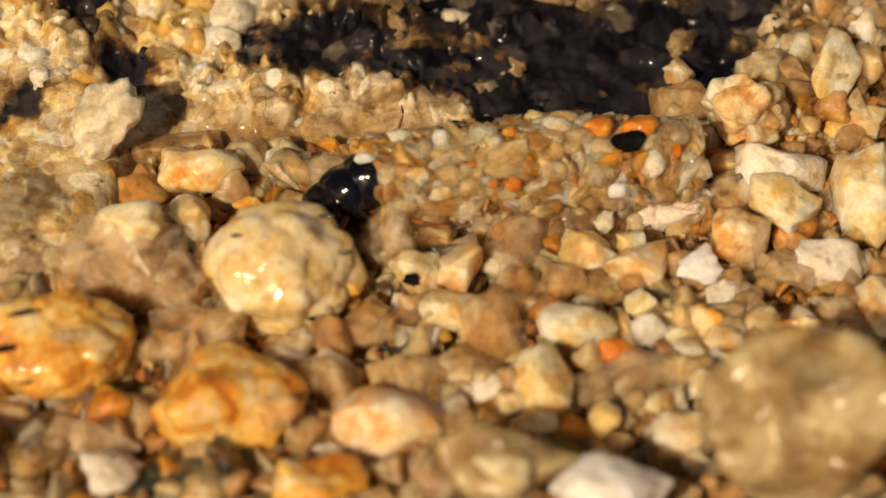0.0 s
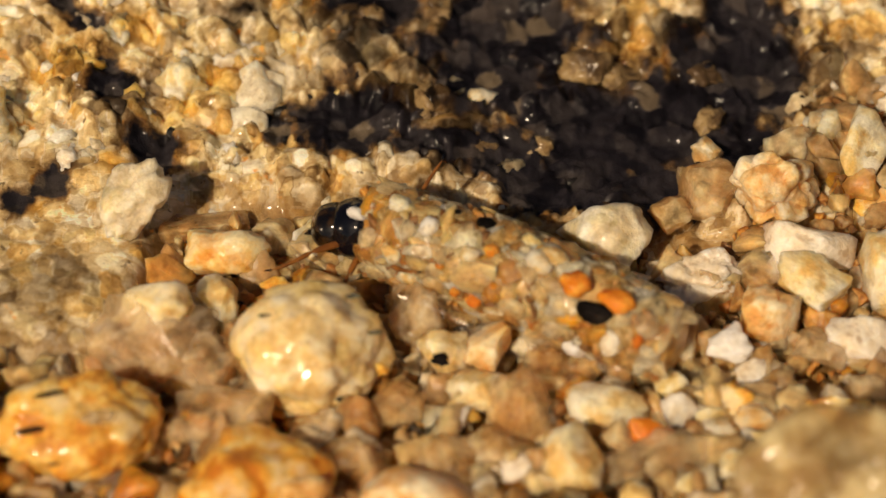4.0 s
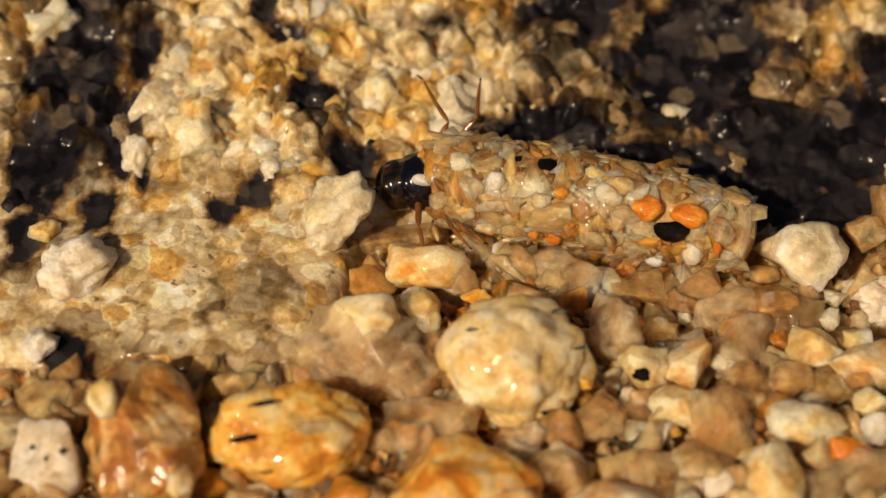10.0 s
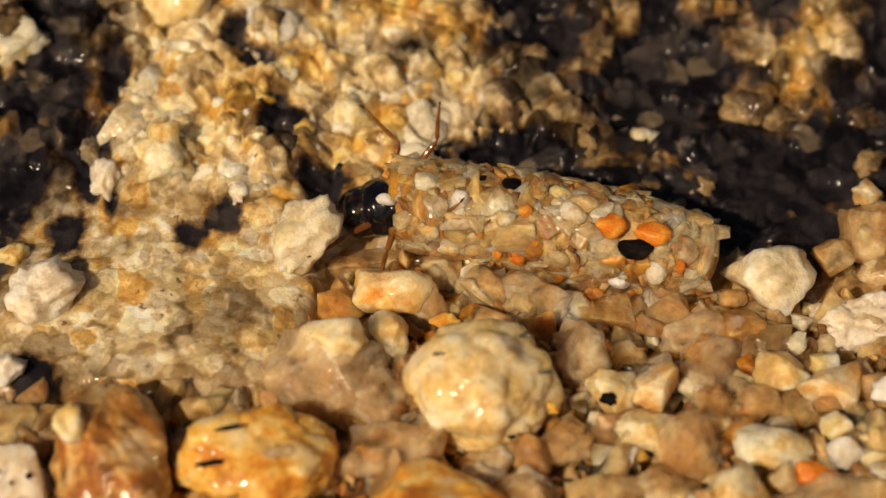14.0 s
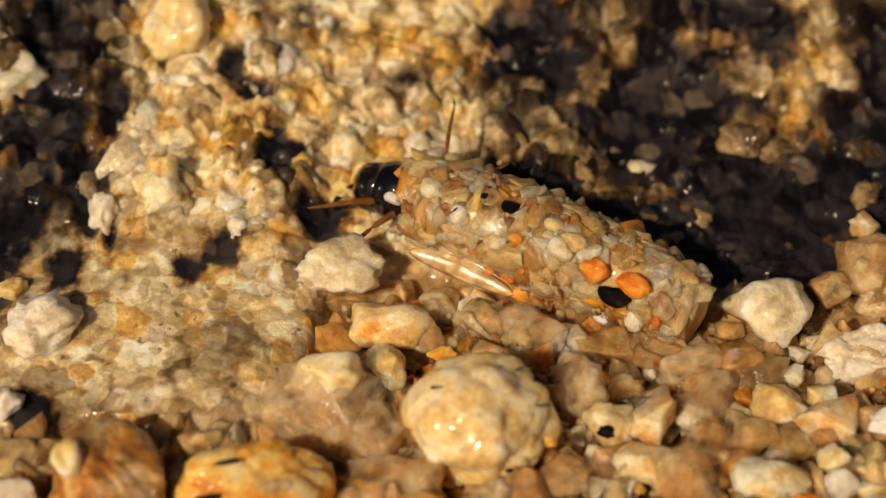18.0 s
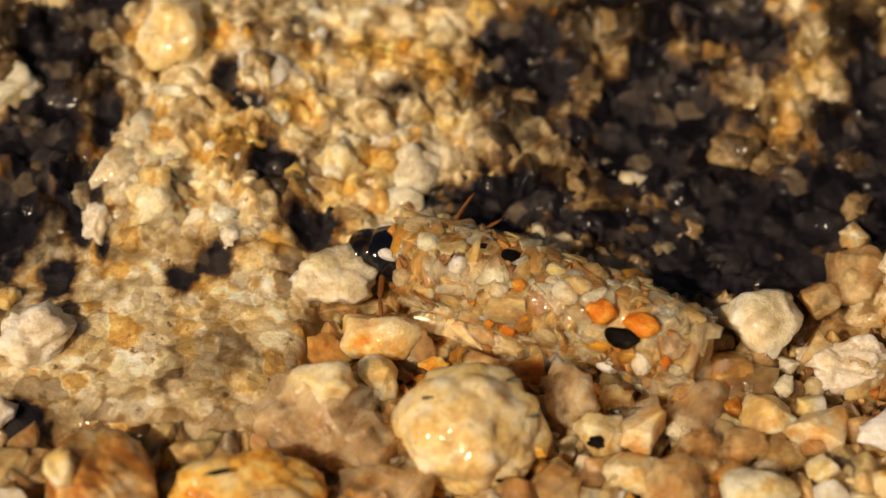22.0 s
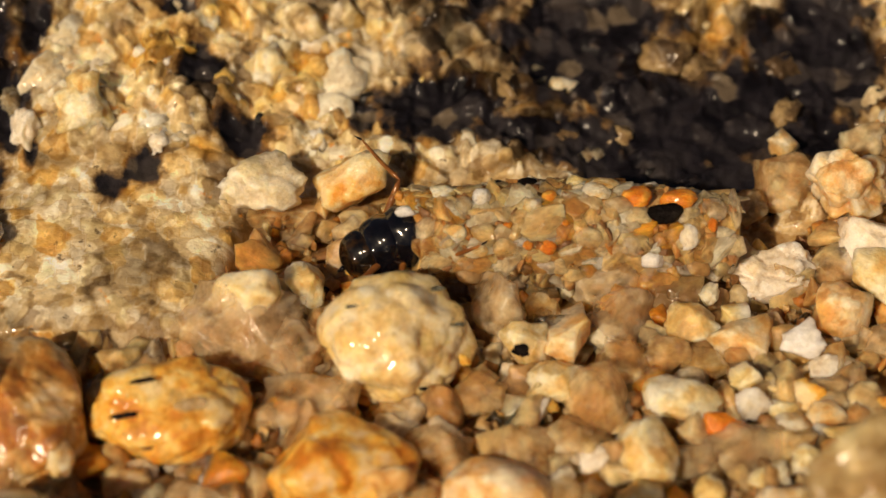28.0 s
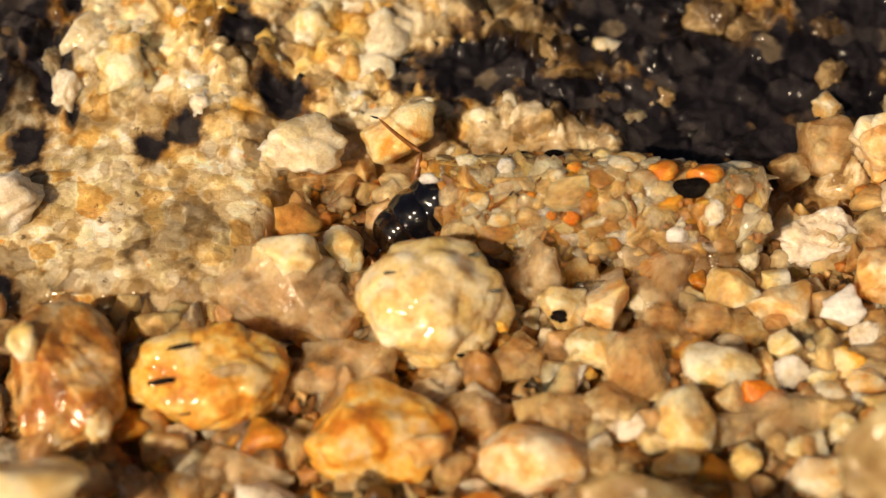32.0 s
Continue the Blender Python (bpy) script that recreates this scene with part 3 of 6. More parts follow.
def build_ground():
    def lines(lo, hi, step):
        mid = np.arange(lo, hi, step)
        out, gap, at = [], step, hi
        while at < 60000:
            out.append(at)
            gap *= 1.5
            at += gap
        low, gap, at = [], step, lo
        while at > -60000:
            gap *= 1.5
            at -= gap
            low.append(at)
        return np.concatenate([low[::-1], mid, out])

    xs, ys = lines(-27, 36, 0.13), lines(-30, 42, 0.14)
    x, y = np.meshgrid(xs, ys)
    near = (np.abs(x) < 80) & (np.abs(y) < 80)
    p = np.stack([x.ravel(), y.ravel(), 0 * x.ravel()], 1)
    wx = x + 0.5 * waves(p, 0.45, 3, 2).reshape(x.shape)
    wy = y + 0.5 * waves(p, 0.45, 4, 2).reshape(x.shape)
    d1, d2, pick = cells(wx, wy * 1.1, 1.9, 11)
    e1, e2, pick2 = cells(wx, wy * 1.1, 0.85, 12)
    rise = np.clip((d2 - d1) * 2.2, 0, 1) ** 0.6
    g1, g2, pick3 = cells(x, y, 0.55, 13)
    rise3 = np.clip((g2 - g1) * 2.0, 0, 1)
    rise2 = np.clip((e2 - e1) * 2.2, 0, 1) ** 0.6
    big = waves(p, 0.10, 5, 3).reshape(x.shape)
    z = height(x, y)
    rocky = 1.0 / (1 + np.exp(np.clip(-(y - 1.0 + 2.4 / (1 + np.exp(np.clip(-(x - 9.5) / 0.8, -60, 60))) + 9.4 / (1 + np.exp(np.clip((x + 5.0) / 0.6, -60, 60)))) / 0.5, -60, 60)))
    # mask of the mica, with the painted shade near the case
    mica = blot(MICA_AND_SHADE, x, y, 0.15 * waves(p, 0.5, 6, 3).reshape(x.shape) + 0.10 * waves(p, 1.6, 9, 2).reshape(x.shape) + 0.14 * (pick - 0.5))
    stain = np.clip(blot(STAIN, x, y, 0.2 * waves(p, 0.35, 7, 3).reshape(x.shape)) * 1.6 - 0.5, 0, 0.9)
    relief = (0.7 * rise * (0.35 + 0.9 * pick) + 0.34 * rise2 * (0.4 + pick2) + 0.8 * big) * rocky * (1 - 0.55 * np.clip(mica * 2 - 0.8, 0, 1)) - 0.2 * np.clip(mica * 2 - 0.8, 0, 1) * rocky
    grey = np.clip(blot(QUARTZ_VEINS, x, y, 0.25 * waves(p, 0.4, 8, 3).reshape(x.shape) + 0.3 * (pick - 0.5)) * 2.2 - 0.8, 0, 1)
    flat = 1.0 / (1 + np.exp(np.clip((x + 3.0) / 1.0, -60, 60))) / (1 + np.exp(np.clip((y - 3.5) / 0.8, -60, 60)))
    relief = np.where(near, relief * (1 - 0.8 * flat) + (0.10 - 0.04 * flat) * rise3 * (0.3 + pick3) * rocky, 0)
    lean = 0.2 / (1 + np.exp(np.clip(-(y - 2.0) / 1.0, -60, 60)))
    z = z + relief * np.sqrt(1 - lean ** 2) - 0.5 * (1 - rocky)
    y = y - relief * lean
    SURFACE.update(xs=xs, ys=ys, z=z, mica=mica, grey=grey)
    verts = np.stack([x.ravel(), y.ravel(), z.ravel()], 1) * MM
    ny, nx = x.shape
    i = (np.arange(ny - 1)[:, None] * nx + np.arange(nx - 1)[None, :]).ravel()
    me = mesh_of("ground", verts, np.stack([i, i + 1, i + nx + 1, i + nx], 1), GRANITE)
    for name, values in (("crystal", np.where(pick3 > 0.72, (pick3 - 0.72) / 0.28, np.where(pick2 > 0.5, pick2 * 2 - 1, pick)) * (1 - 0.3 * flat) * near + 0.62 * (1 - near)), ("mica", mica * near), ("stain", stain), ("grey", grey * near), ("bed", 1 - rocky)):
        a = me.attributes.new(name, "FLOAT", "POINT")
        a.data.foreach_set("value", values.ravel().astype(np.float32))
    return tagged(new("ground", me), "pale wet granite slab with rusty stains, black mica and some painted shade", "rock", kind="structure")


# ---------------------------------------------------------------- pebbles
def facing(turn):
    """The turn of a stone that leans by so many degrees in the plane across the line of sight."""
    return Matrix.Rotation(radians(-turn), 3, VIEW)


def pebble(name, x, y, z, sx, sy, sz, turn, material, seed, label, category="pebble", group="", level=4, **shape):
    """A stone of half-sizes sx, sy, sz (mm) about its centre."""
    v, f = stone_shape(seed, level, **shape) if shape else chip_shape(seed, 18, 2.6, 0.17, 3, 2, 0.14)
    me = mesh_of(name, v * np.array([sx, sy, sz]) * MM, f, material)
    if not shape:
        me.set_sharp_from_angle(angle=radians(70))
    ob = new(name, me)
    ob.matrix_world = Matrix.Translation((x * MM, y * MM, z * MM)) @ facing(turn).to_4x4()
    return tagged(ob, label, category, group)


def spot_on(stone, px, py, pz, sx, sy, sz, material, seed, name, label=""):
    """A patch of another mineral set in a stone, about a place in mm relative to its centre."""
    v, f = stone_shape(seed, 3, facets=7, cut=0.5, lumps=0.3, rough=0.08)
    v = v * np.array([sx, sy, sz]) * MM
    ob = part(name, mesh_of(name, v, f, material), material, stone, label)
    ob.location = (px * MM, py * MM, pz * MM)
    return ob


def scatter(name, label, material, count, box, sizes, seed, allow, sink=0.25, fused=False):
    """Loose grains that nobody could count, in one mesh."""
    rng = np.random.RandomState(seed)
    shapes = [stone_shape(seed * 50 + k, 2, facets=9, cut=0.6, lumps=0.28, rough=0.10, edge=20) if fused else chip_shape(seed * 50 + k, 12, 2.6, 0.10, 1, 1, 0.15) for k in range(24)]
    verts, faces, at = [], [], 0
    while count > 0:
        x, y = rng.uniform(box[0], box[1]), rng.uniform(box[2], box[3])
        count -= 1
        if not allow(x, y, rng.rand()):
            continue
        v, f = shapes[rng.randint(24)]
        s = sizes[0] + (sizes[1] - sizes[0]) * rng.rand() ** 2.2
        turn = np.array(Euler(rng.rand(3) * 6.3).to_matrix())
        w = (v * (s * rng.uniform(0.65, 1.35, 3))) @ turn.T + (x, y, surface(x, y) + s * (1 - 2 * sink) + rng.rand() * 0.3 * (sink < 0.3))
        verts.append(w)
        faces.append(f + at)
        at += len(v)
    me = mesh_of(name, np.concatenate(verts) * MM, np.concatenate(faces), material, smooth=True)
    if not fused:
        me.set_sharp_from_angle(angle=radians(60))
    return tagged(new(name, me), label, "sand", kind="stuff")


mica_and_shade_patch(-14.75, 15.95, 1.68, 2.38)
mica_and_shade_patch(-16.56, 13.30, 1.36, 2.31)
mica_and_shade_patch(-16.74, 7.61, 1.59, 3.26)
mica_and_shade_patch(-13.82, 7.91, 0.61, 2.03)
mica_and_shade_patch(-13.53, 1.83, 0.31, 0.83)
mica_and_shade_patch(-16.99, 3.08, 0.96, 1.98)
mica_and_shade_patch(-14.80, 5.18, 1.14, 1.42)
mica_and_shade_patch(-8.65, 10.55, 0.66, 1.26)
mica_and_shade_patch(-7.73, 9.45, 0.90, 0.42)
mica_and_shade_patch(-6.61, 6.42, 0.98, 1.09)
mica_and_shade_patch(-4.70, 3.11, 1.25, 0.91)
mica_and_shade_patch(-8.86, 1.19, 0.94, 1.02)
mica_and_shade_patch(-10.12, 0.07, 0.71, 0.91)
mica_and_shade_patch(4.09, 13.28, 1.82, 1.94)
mica_and_shade_patch(5.56, 11.17, 1.50, 1.20)
mica_and_shade_patch(9.04, 9.73, 2.05, 2.56)
mica_and_shade_patch(11.35, 10.36, 2.92, 3.01)
mica_and_shade_patch(14.09, 16.26, 2.66, 2.85)
mica_and_shade_patch(15.42, 13.58, 1.33, 2.01)
mica_and_shade_patch(10.47, 12.61, 1.74, 1.51)
mica_and_shade_patch(8.39, 17.29, 1.78, 1.86)
mica_and_shade_patch(14.40, 4.81, 4.65, 2.96)
mica_and_shade_patch(12.35, 3.61, 1.97, 3.32)
mica_and_shade_patch(16.97, 6.01, 2.51, 2.47)
mica_and_shade_patch(10.75, 1.61, 1.23, 1.93)
mica_and_shade_patch(15.73, 1.12, 1.29, 1.64)
mica_and_shade_patch(9.41, 7.40, 2.36, 1.67)
mica_and_shade_patch(20.08, 9.39, 1.02, 3.40)
# behind the case: real mica, with the case's shadow painted into it
mica_and_shade_patch(3.09, 5.05, 3.12, 1.71)
mica_and_shade_patch(6.46, 3.68, 1.57, 1.07)
mica_and_shade_patch(-15.61, -7.45, 0.89, 1.18)
mica_and_shade_patch(-16.28, 12.39, 1.35, 1.91)
mica_and_shade_patch(-17.21, 1.90, 0.61, 2.22)
mica_and_shade_patch(20.08, 10.08, 1.37, 3.86)
mica_and_shade_patch(0.39, 4.30, 0.64, 0.86)
mica_and_shade_patch(13.83, 3.85, 3.94, 3.69)
mica_and_shade_patch(10.62, 2.65, 1.30, 1.66)
mica_and_shade_patch(20.08, 3.25, 1.31, 1.22)
mica_and_shade_patch(19.78, 7.74, 2.02, 2.47)
mica_and_shade_patch(20.76, 6.86, 2.67, 4.02)
mica_and_shade_patch(10.98, 2.27, 1.46, 1.44)
mica_and_shade_patch(14.19, 3.80, 4.84, 3.94)
mica_and_shade_patch(16.34, 1.28, 1.59, 1.72)
stain_patch(-8.38, 7.59, 1.72, 1.23)
stain_patch(-10.98, 13.62, 2.30, 2.30)
stain_patch(-2.32, 12.96, 1.41, 1.47)
stain_patch(-4.15, 4.76, 0.78, 0.84)
stain_patch(-6.19, 1.93, 0.52, 0.43)
stain_patch(-3.53, 5.64, 1.03, 1.66)
stain_patch(0.92, 11.56, 1.27, 1.28)
stain_patch(-6.07, 9.33, 0.75, 0.93)
stain_patch(-10.72, -7.84, 1.55, 0.20)
stain_patch(-4.73, -2.50, 1.04, 0.28)
stain_patch(14.47, 8.47, 2.00, 1.86)
stain_patch(19.17, 14.90, 2.07, 3.01)
stain_patch(17.62, 7.54, 1.49, 1.54)
stain_patch(16.84, 12.27, 1.28, 1.95)
stain_patch(-2.92, -0.72, 1.41, 0.39)
stain_patch(-13.25, 16.63, 1.04, 1.36)
stain_patch(-2.34, 6.82, 1.47, 1.18)
stain_patch(5.02, 5.95, 0.98, 1.18)
stain_patch(-4.55, 3.38, 1.44, 1.19)
stain_patch(-9.34, -0.37, 0.52, 0.45)
stain_patch(-6.53, 2.09, 0.52, 0.50)
stain_patch(-8.09, 7.22, 1.95, 1.52)
quartz_patch(-16.74, 7.61, 2.71, 4.31)
quartz_patch(-15.54, 13.30, 3.05, 3.93)
quartz_patch(12.96, 11.63, 3.05, 2.90)
quartz_patch(14.40, 4.81, 4.64, 3.67)
quartz_patch(10.30, 9.73, 3.27, 3.78)
quartz_patch(17.72, 8.46, 2.75, 4.36)
quartz_patch(5.62, 12.95, 2.31, 2.61)
quartz_patch(3.08, 4.60, 2.93, 1.51)
quartz_patch(-14.05, -7.50, 1.22, 0.75)
quartz_patch(8.34, 16.27, 2.87, 2.38)
quartz_patch(7.40, 3.07, 2.66, 1.23)
quartz_patch(19.47, 8.46, 1.50, 6.27)
quartz_patch(-1.10, 10.77, 1.26, 0.95)
quartz_patch(12.82, 3.26, 4.11, 2.12)
quartz_patch(15.63, 3.62, 3.62, 1.78)
quartz_patch(11.47, 16.26, 4.70, 3.40)
quartz_patch(13.40, 7.55, 6.45, 3.70)
quartz_patch(19.61, 14.23, 3.10, 5.98)
quartz_patch(-17.22, 12.33, 3.04, 5.18)
quartz_patch(-16.19, 4.58, 2.66, 3.35)
mica_and_shade_patch(9.36, 8.11, 3.27, 2.47)
mica_and_shade_patch(14.16, 3.86, 4.44, 3.33)
mica_and_shade_patch(4.78, 11.57, 2.39, 1.44)
mica_and_shade_patch(18.08, 6.56, 1.13, 3.15)
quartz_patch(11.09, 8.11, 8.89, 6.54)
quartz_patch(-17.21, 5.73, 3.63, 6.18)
mica_and_shade_patch(-16.87, 7.24, 2.07, 2.13)
mica_and_shade_patch(-14.65, 3.92, 0.72, 3.05)
mica_and_shade_patch(-17.87, 2.72, 1.19, 2.47)
mica_and_shade_patch(-15.23, 0.03, 0.84, 1.45)
mica_and_shade_patch(-18.11, -1.10, 0.69, 1.61)
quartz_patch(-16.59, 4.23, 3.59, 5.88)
# dark rock at the right, with shade round the case's tail coloured in
mica_and_shade_patch(15.58, 1.39, 2.61, 1.74)
mica_and_shade_patch(11.48, 0.61, 1.30, 1.28)
# shade by the case's tail, painted on the rock in mica black
mica_and_shade_patch(11.82, 1.24, 1.90, 1.59)
mica_and_shade_patch(9.60, 3.42, 2.41, 1.37)

ground = build_ground()

def crystal(x, y, z, sx, sy, sz, material, seed):
    """A lump of one mineral standing proud of the granite."""
    v, f = stone_shape(seed, 4, facets=14, cut=0.55, lumps=0.14, lump_scale=1.8, rough=0.05, crystals=12, groove=0.16)
    ob = part("crystal", mesh_of("crystal", v * np.array([sx, sy, sz]) * MM, f, material), material, ground)
    ob.location = (x * MM, y * MM, z * MM)


crystal(-11.23, 13.02, 3.75, 2.16, 2.62, 2.18, PALE, 803)
crystal(-9.53, 14.69, 3.72, 1.41, 1.39, 1.16, PALE, 806)
crystal(-3.64, 11.72, 2.06, 0.89, 0.96, 0.80, PALE, 809)
crystal(-5.30, 13.03, 2.78, 0.76, 0.83, 0.69, PALE, 812)
crystal(-8.18, 7.59, 2.21, 1.59, 0.96, 0.80, GOLD, 815)
crystal(14.83, 7.59, 0.82, 1.36, 0.80, 0.67, BROWN, 818)
crystal(-15.85, -3.61, 1.39, 1.82, 1.86, 1.55, WHITE, 821)
crystal(-11.58, 3.94, 1.84, 1.56, 1.96, 1.63, CREAM, 824)
crystal(-13.90, 2.91, 1.49, 0.72, 1.30, 1.08, WHITE, 827)
crystal(-14.65, 4.52, 1.63, 0.55, 0.92, 0.76, GREY, 830)
crystal(-18.00, 10.43, 2.96, 1.37, 1.63, 1.36, CREAM, 833)
crystal(-8.17, 2.45, 1.28, 0.71, 0.77, 0.65, WHITE, 836)
crystal(-3.78, 7.02, 1.35, 1.48, 1.61, 1.34, CREAM, 839)
crystal(-1.59, 8.40, 1.45, 1.86, 1.21, 1.01, WHITE, 842)
crystal(-5.63, 11.59, 2.65, 0.88, 0.82, 0.68, GREY, 845)
crystal(7.45, 11.21, 1.65, 0.88, 1.23, 1.03, BROWN, 848)
crystal(0.40, 12.16, 2.19, 1.65, 1.24, 1.03, QUARTZ, 851)
crystal(2.91, 10.65, 1.81, 1.51, 0.96, 0.80, BROWN, 854)
crystal(6.74, 5.90, 0.69, 1.10, 1.46, 1.22, BROWN, 857)
crystal(8.96, 6.22, 0.56, 0.86, 0.80, 0.67, PEACH, 860)
crystal(11.51, 4.01, 0.12, 0.85, 0.66, 0.55, BROWN, 863)
crystal(13.75, 8.09, 1.04, 1.36, 1.21, 1.01, BROWN, 866)
crystal(18.66, 7.59, 0.82, 0.99, 0.80, 0.67, BROWN, 869)
crystal(18.87, 5.10, 0.43, 0.85, 1.06, 0.88, BROWN, 872)
crystal(-11.05, 6.36, 1.93, 1.10, 0.79, 0.66, WHITE, 875)
crystal(-3.63, 11.52, 2.06, 1.89, 1.10, 0.91, CREAM, 878)
crystal(-7.22, 2.31, 1.25, 0.71, 0.77, 0.65, PEACH, 881)
crystal(-5.43, 5.25, 1.30, 0.97, 0.66, 0.55, WHITE, 893)
crystal(-1.11, 11.49, 2.09, 1.26, 1.37, 1.14, CREAM, 896)
crystal(-7.61, 11.51, 3.05, 1.00, 1.23, 1.02, WHITE, 899)
crystal(-6.28, 9.13, 2.45, 0.74, 1.08, 0.90, CREAM, 902)
crystal(-3.09, 9.42, 1.54, 1.12, 0.81, 0.68, QUARTZ, 905)
crystal(-16.66, -7.28, 1.06, 0.89, 0.96, 0.80, WHITE, 908)
crystal(-17.24, -1.06, 1.09, 0.81, 0.76, 0.63, CREAM, 911)
crystal(7.52, 6.79, 0.71, 1.11, 0.93, 0.78, GREY, 914)
crystal(8.86, 4.27, 0.20, 0.97, 0.79, 0.66, BROWN, 917)
crystal(10.22, 2.80, -0.06, 0.84, 0.65, 0.54, GREY, 920)

# ---- the pebbles, largest first
big_pebble = pebble("pebble", 1.83, -8.74, 1.51, 3.17, 3.12, 2.60, 0, PALE, 107, "large rounded cream feldspar pebble, wet and shiny", "pebble", group="pebbles of the gravel bed", level=5, facets=18, cut=0.76, lumps=0.07, rough=0.04, rough_scale=3.0, crystals=38, groove=0.055, edge=24)
gold_pebble = pebble("pebble", -6.79, -11.84, 1.03, 3.16, 2.49, 2.07, 8, GOLD, 114, "golden ochre pebble with dark pits", "pebble", group="pebbles of the gravel bed", level=5, facets=16, cut=0.74, lumps=0.06, rough=0.025, crystals=30, groove=0.06, edge=40)
orange_pebble = pebble("pebble", -0.35, -14.60, 0.94, 3.01, 2.18, 1.82, -8, ORANGE, 121, "glossy orange pebble with pale shoulder", "pebble", group="pebbles of the gravel bed", level=5, facets=14, cut=0.7, lumps=0.08, rough=0.02, crystals=14, groove=0.05, edge=40)
pebble("pebble", 5.56, -15.36, 0.66, 2.12, 1.59, 1.33, -4, PEACH, 128, "rounded peach pebble among quartz grains", "pebble", group="pebbles of the gravel bed", level=4, facets=14, cut=0.7, lumps=0.08, crystals=14, groove=0.06)
tri_stone = pebble("stone", -12.07, -12.14, 1.22, 2.46, 3.17, 2.64, 8, RUSTY, 135, "upright rusty brown quartz stone with pale corner", "stone", group="pebbles of the gravel bed", level=5, facets=10, cut=0.6, lumps=0.08, crystals=20, groove=0.05)
pebble("pebble", -12.54, -19.21, 4.09, 3.73, 2.03, 1.69, 0, PALE, 142, "broad pale cream pebble close to the lens", "pebble", group="pebbles of the gravel bed", level=4, lumps=0.10, rough=0.035, crystals=24)
speck_pebble = pebble("pebble", -15.80, -12.76, 0.47, 1.39, 1.63, 1.35, 0, WHITE, 149, "white pebble with black specks", "pebble", group="pebbles of the gravel bed")
pebble("pebble", -5.39, -15.65, 0.03, 1.98, 1.13, 0.94, 0, GREY, 156, "flat grey quartz pebble, wet", "pebble", group="pebbles of the gravel bed")
pebble("pebble", -7.41, -16.53, 0.06, 1.34, 0.90, 0.75, 0, AMBER, 163, "dark amber grain between larger pebbles", "pebble", group="pebbles of the gravel bed")
pebble("pebble", -4.40, -17.60, 0.58, 1.03, 0.95, 0.79, 0, WHITE, 170, "milky white quartz grain, wet", "pebble", group="pebbles of the gravel bed")
pebble("pebble", -1.72, -17.55, 0.08, 1.95, 0.95, 0.79, 5, OLIVE, 177, "dark olive green pebble with yellow crust", "pebble", group="pebbles of the gravel bed")
pebble("pebble", 2.85, -18.34, 0.80, 1.99, 1.39, 1.16, 0, ORANGE, 184, "glossy orange pebble, half buried", "pebble", group="pebbles of the gravel bed", level=4, lumps=0.10, rough=0.035, crystals=24)
pebble("stone", 19.11, -19.84, 5.08, 4.46, 3.72, 3.10, 15, SMOKY, 191, "large smoky quartz stone, wet, close to the lens", "stone", group="pebbles of the gravel bed", level=5, lumps=0.10, rough=0.035, crystals=24)
cream_face = pebble("pebble", 9.39, -19.48, 3.49, 2.78, 1.68, 1.40, 0, SMOKY, 198, "brown quartz pebble with a cream face", "pebble", group="pebbles of the gravel bed", level=4, lumps=0.10, rough=0.035, crystals=24)
pebble("pebble", 12.90, -20.48, 3.39, 2.09, 1.33, 1.11, 0, CHALK, 205, "white pebble close to the lens", "pebble", group="pebbles of the gravel bed")
pebble("pebble", 16.09, -16.36, 0.51, 1.35, 1.07, 0.89, 0, PEACH, 212, "peach grain leaning on a big stone", "pebble", group="pebbles of the gravel bed")
pebble("pebble", -7.35, -18.78, 0.39, 1.52, 0.66, 0.55, 0, GREY, 219, "pale bluish quartz pebble", "pebble", group="pebbles of the gravel bed")
pebble("pebble", -3.95, -6.75, 2.15, 1.50, 1.12, 0.95, 0, PALE, 226, "peach cap of feldspar on a glassy quartz grain", "pebble", group="pebbles of the gravel bed", level=4, facets=12, cut=0.7, lumps=0.08)
pebble("pebble", -4.14, -7.32, 0.78, 2.35, 2.00, 1.67, -20, GLASSY, 233, "large glassy grey-brown quartz grain", "pebble", group="pebbles of the gravel bed")
pebble("pebble", -1.84, -5.42, 1.08, 0.75, 0.94, 0.78, 20, CREAM, 240, "small cream grain between larger ones", "pebble", group="pebbles of the gravel bed")
pebble("pebble", -1.81, -11.07, 0.58, 1.76, 1.30, 1.08, 10, GREY, 247, "flat grey quartz flake, wet", "pebble", group="pebbles of the gravel bed")
pebble("pebble", -2.07, -8.29, 0.54, 1.05, 1.51, 1.25, -15, GLASSY, 254, "tall translucent quartz splinter", "pebble", group="pebbles of the gravel bed")
pebble("stone", -3.15, -0.44, -0.03, 2.46, 0.79, 0.66, 6, QUARTZ, 261, "flat yellowish quartz ledge", "stone", group="pebbles of the gravel bed")
pebble("pebble", 5.82, -6.41, 0.76, 1.01, 1.59, 1.33, 30, GLASSY, 268, "pale angular shard of quartz", "pebble", group="pebbles of the gravel bed")
spot_grain = pebble("pebble", 6.77, -8.36, 0.62, 1.16, 1.11, 0.92, 0, CREAM, 275, "grey-cream grain with a black spot", "pebble", group="pebbles of the gravel bed")
pebble("pebble", 8.56, -7.56, 0.88, 0.87, 1.64, 1.37, -24, PEACH, 282, "long peach grain standing aslant", "pebble", group="pebbles of the gravel bed")
pebble("pebble", 8.03, -10.19, 0.66, 1.07, 0.90, 0.75, 0, CREAM, 289, "cream grain with rounded edges", "pebble", group="pebbles of the gravel bed")
pebble("pebble", 9.41, -11.11, 0.65, 1.22, 1.56, 1.30, 20, QUARTZ, 296, "grey-brown quartz grain with orange foot", "pebble", group="pebbles of the gravel bed")
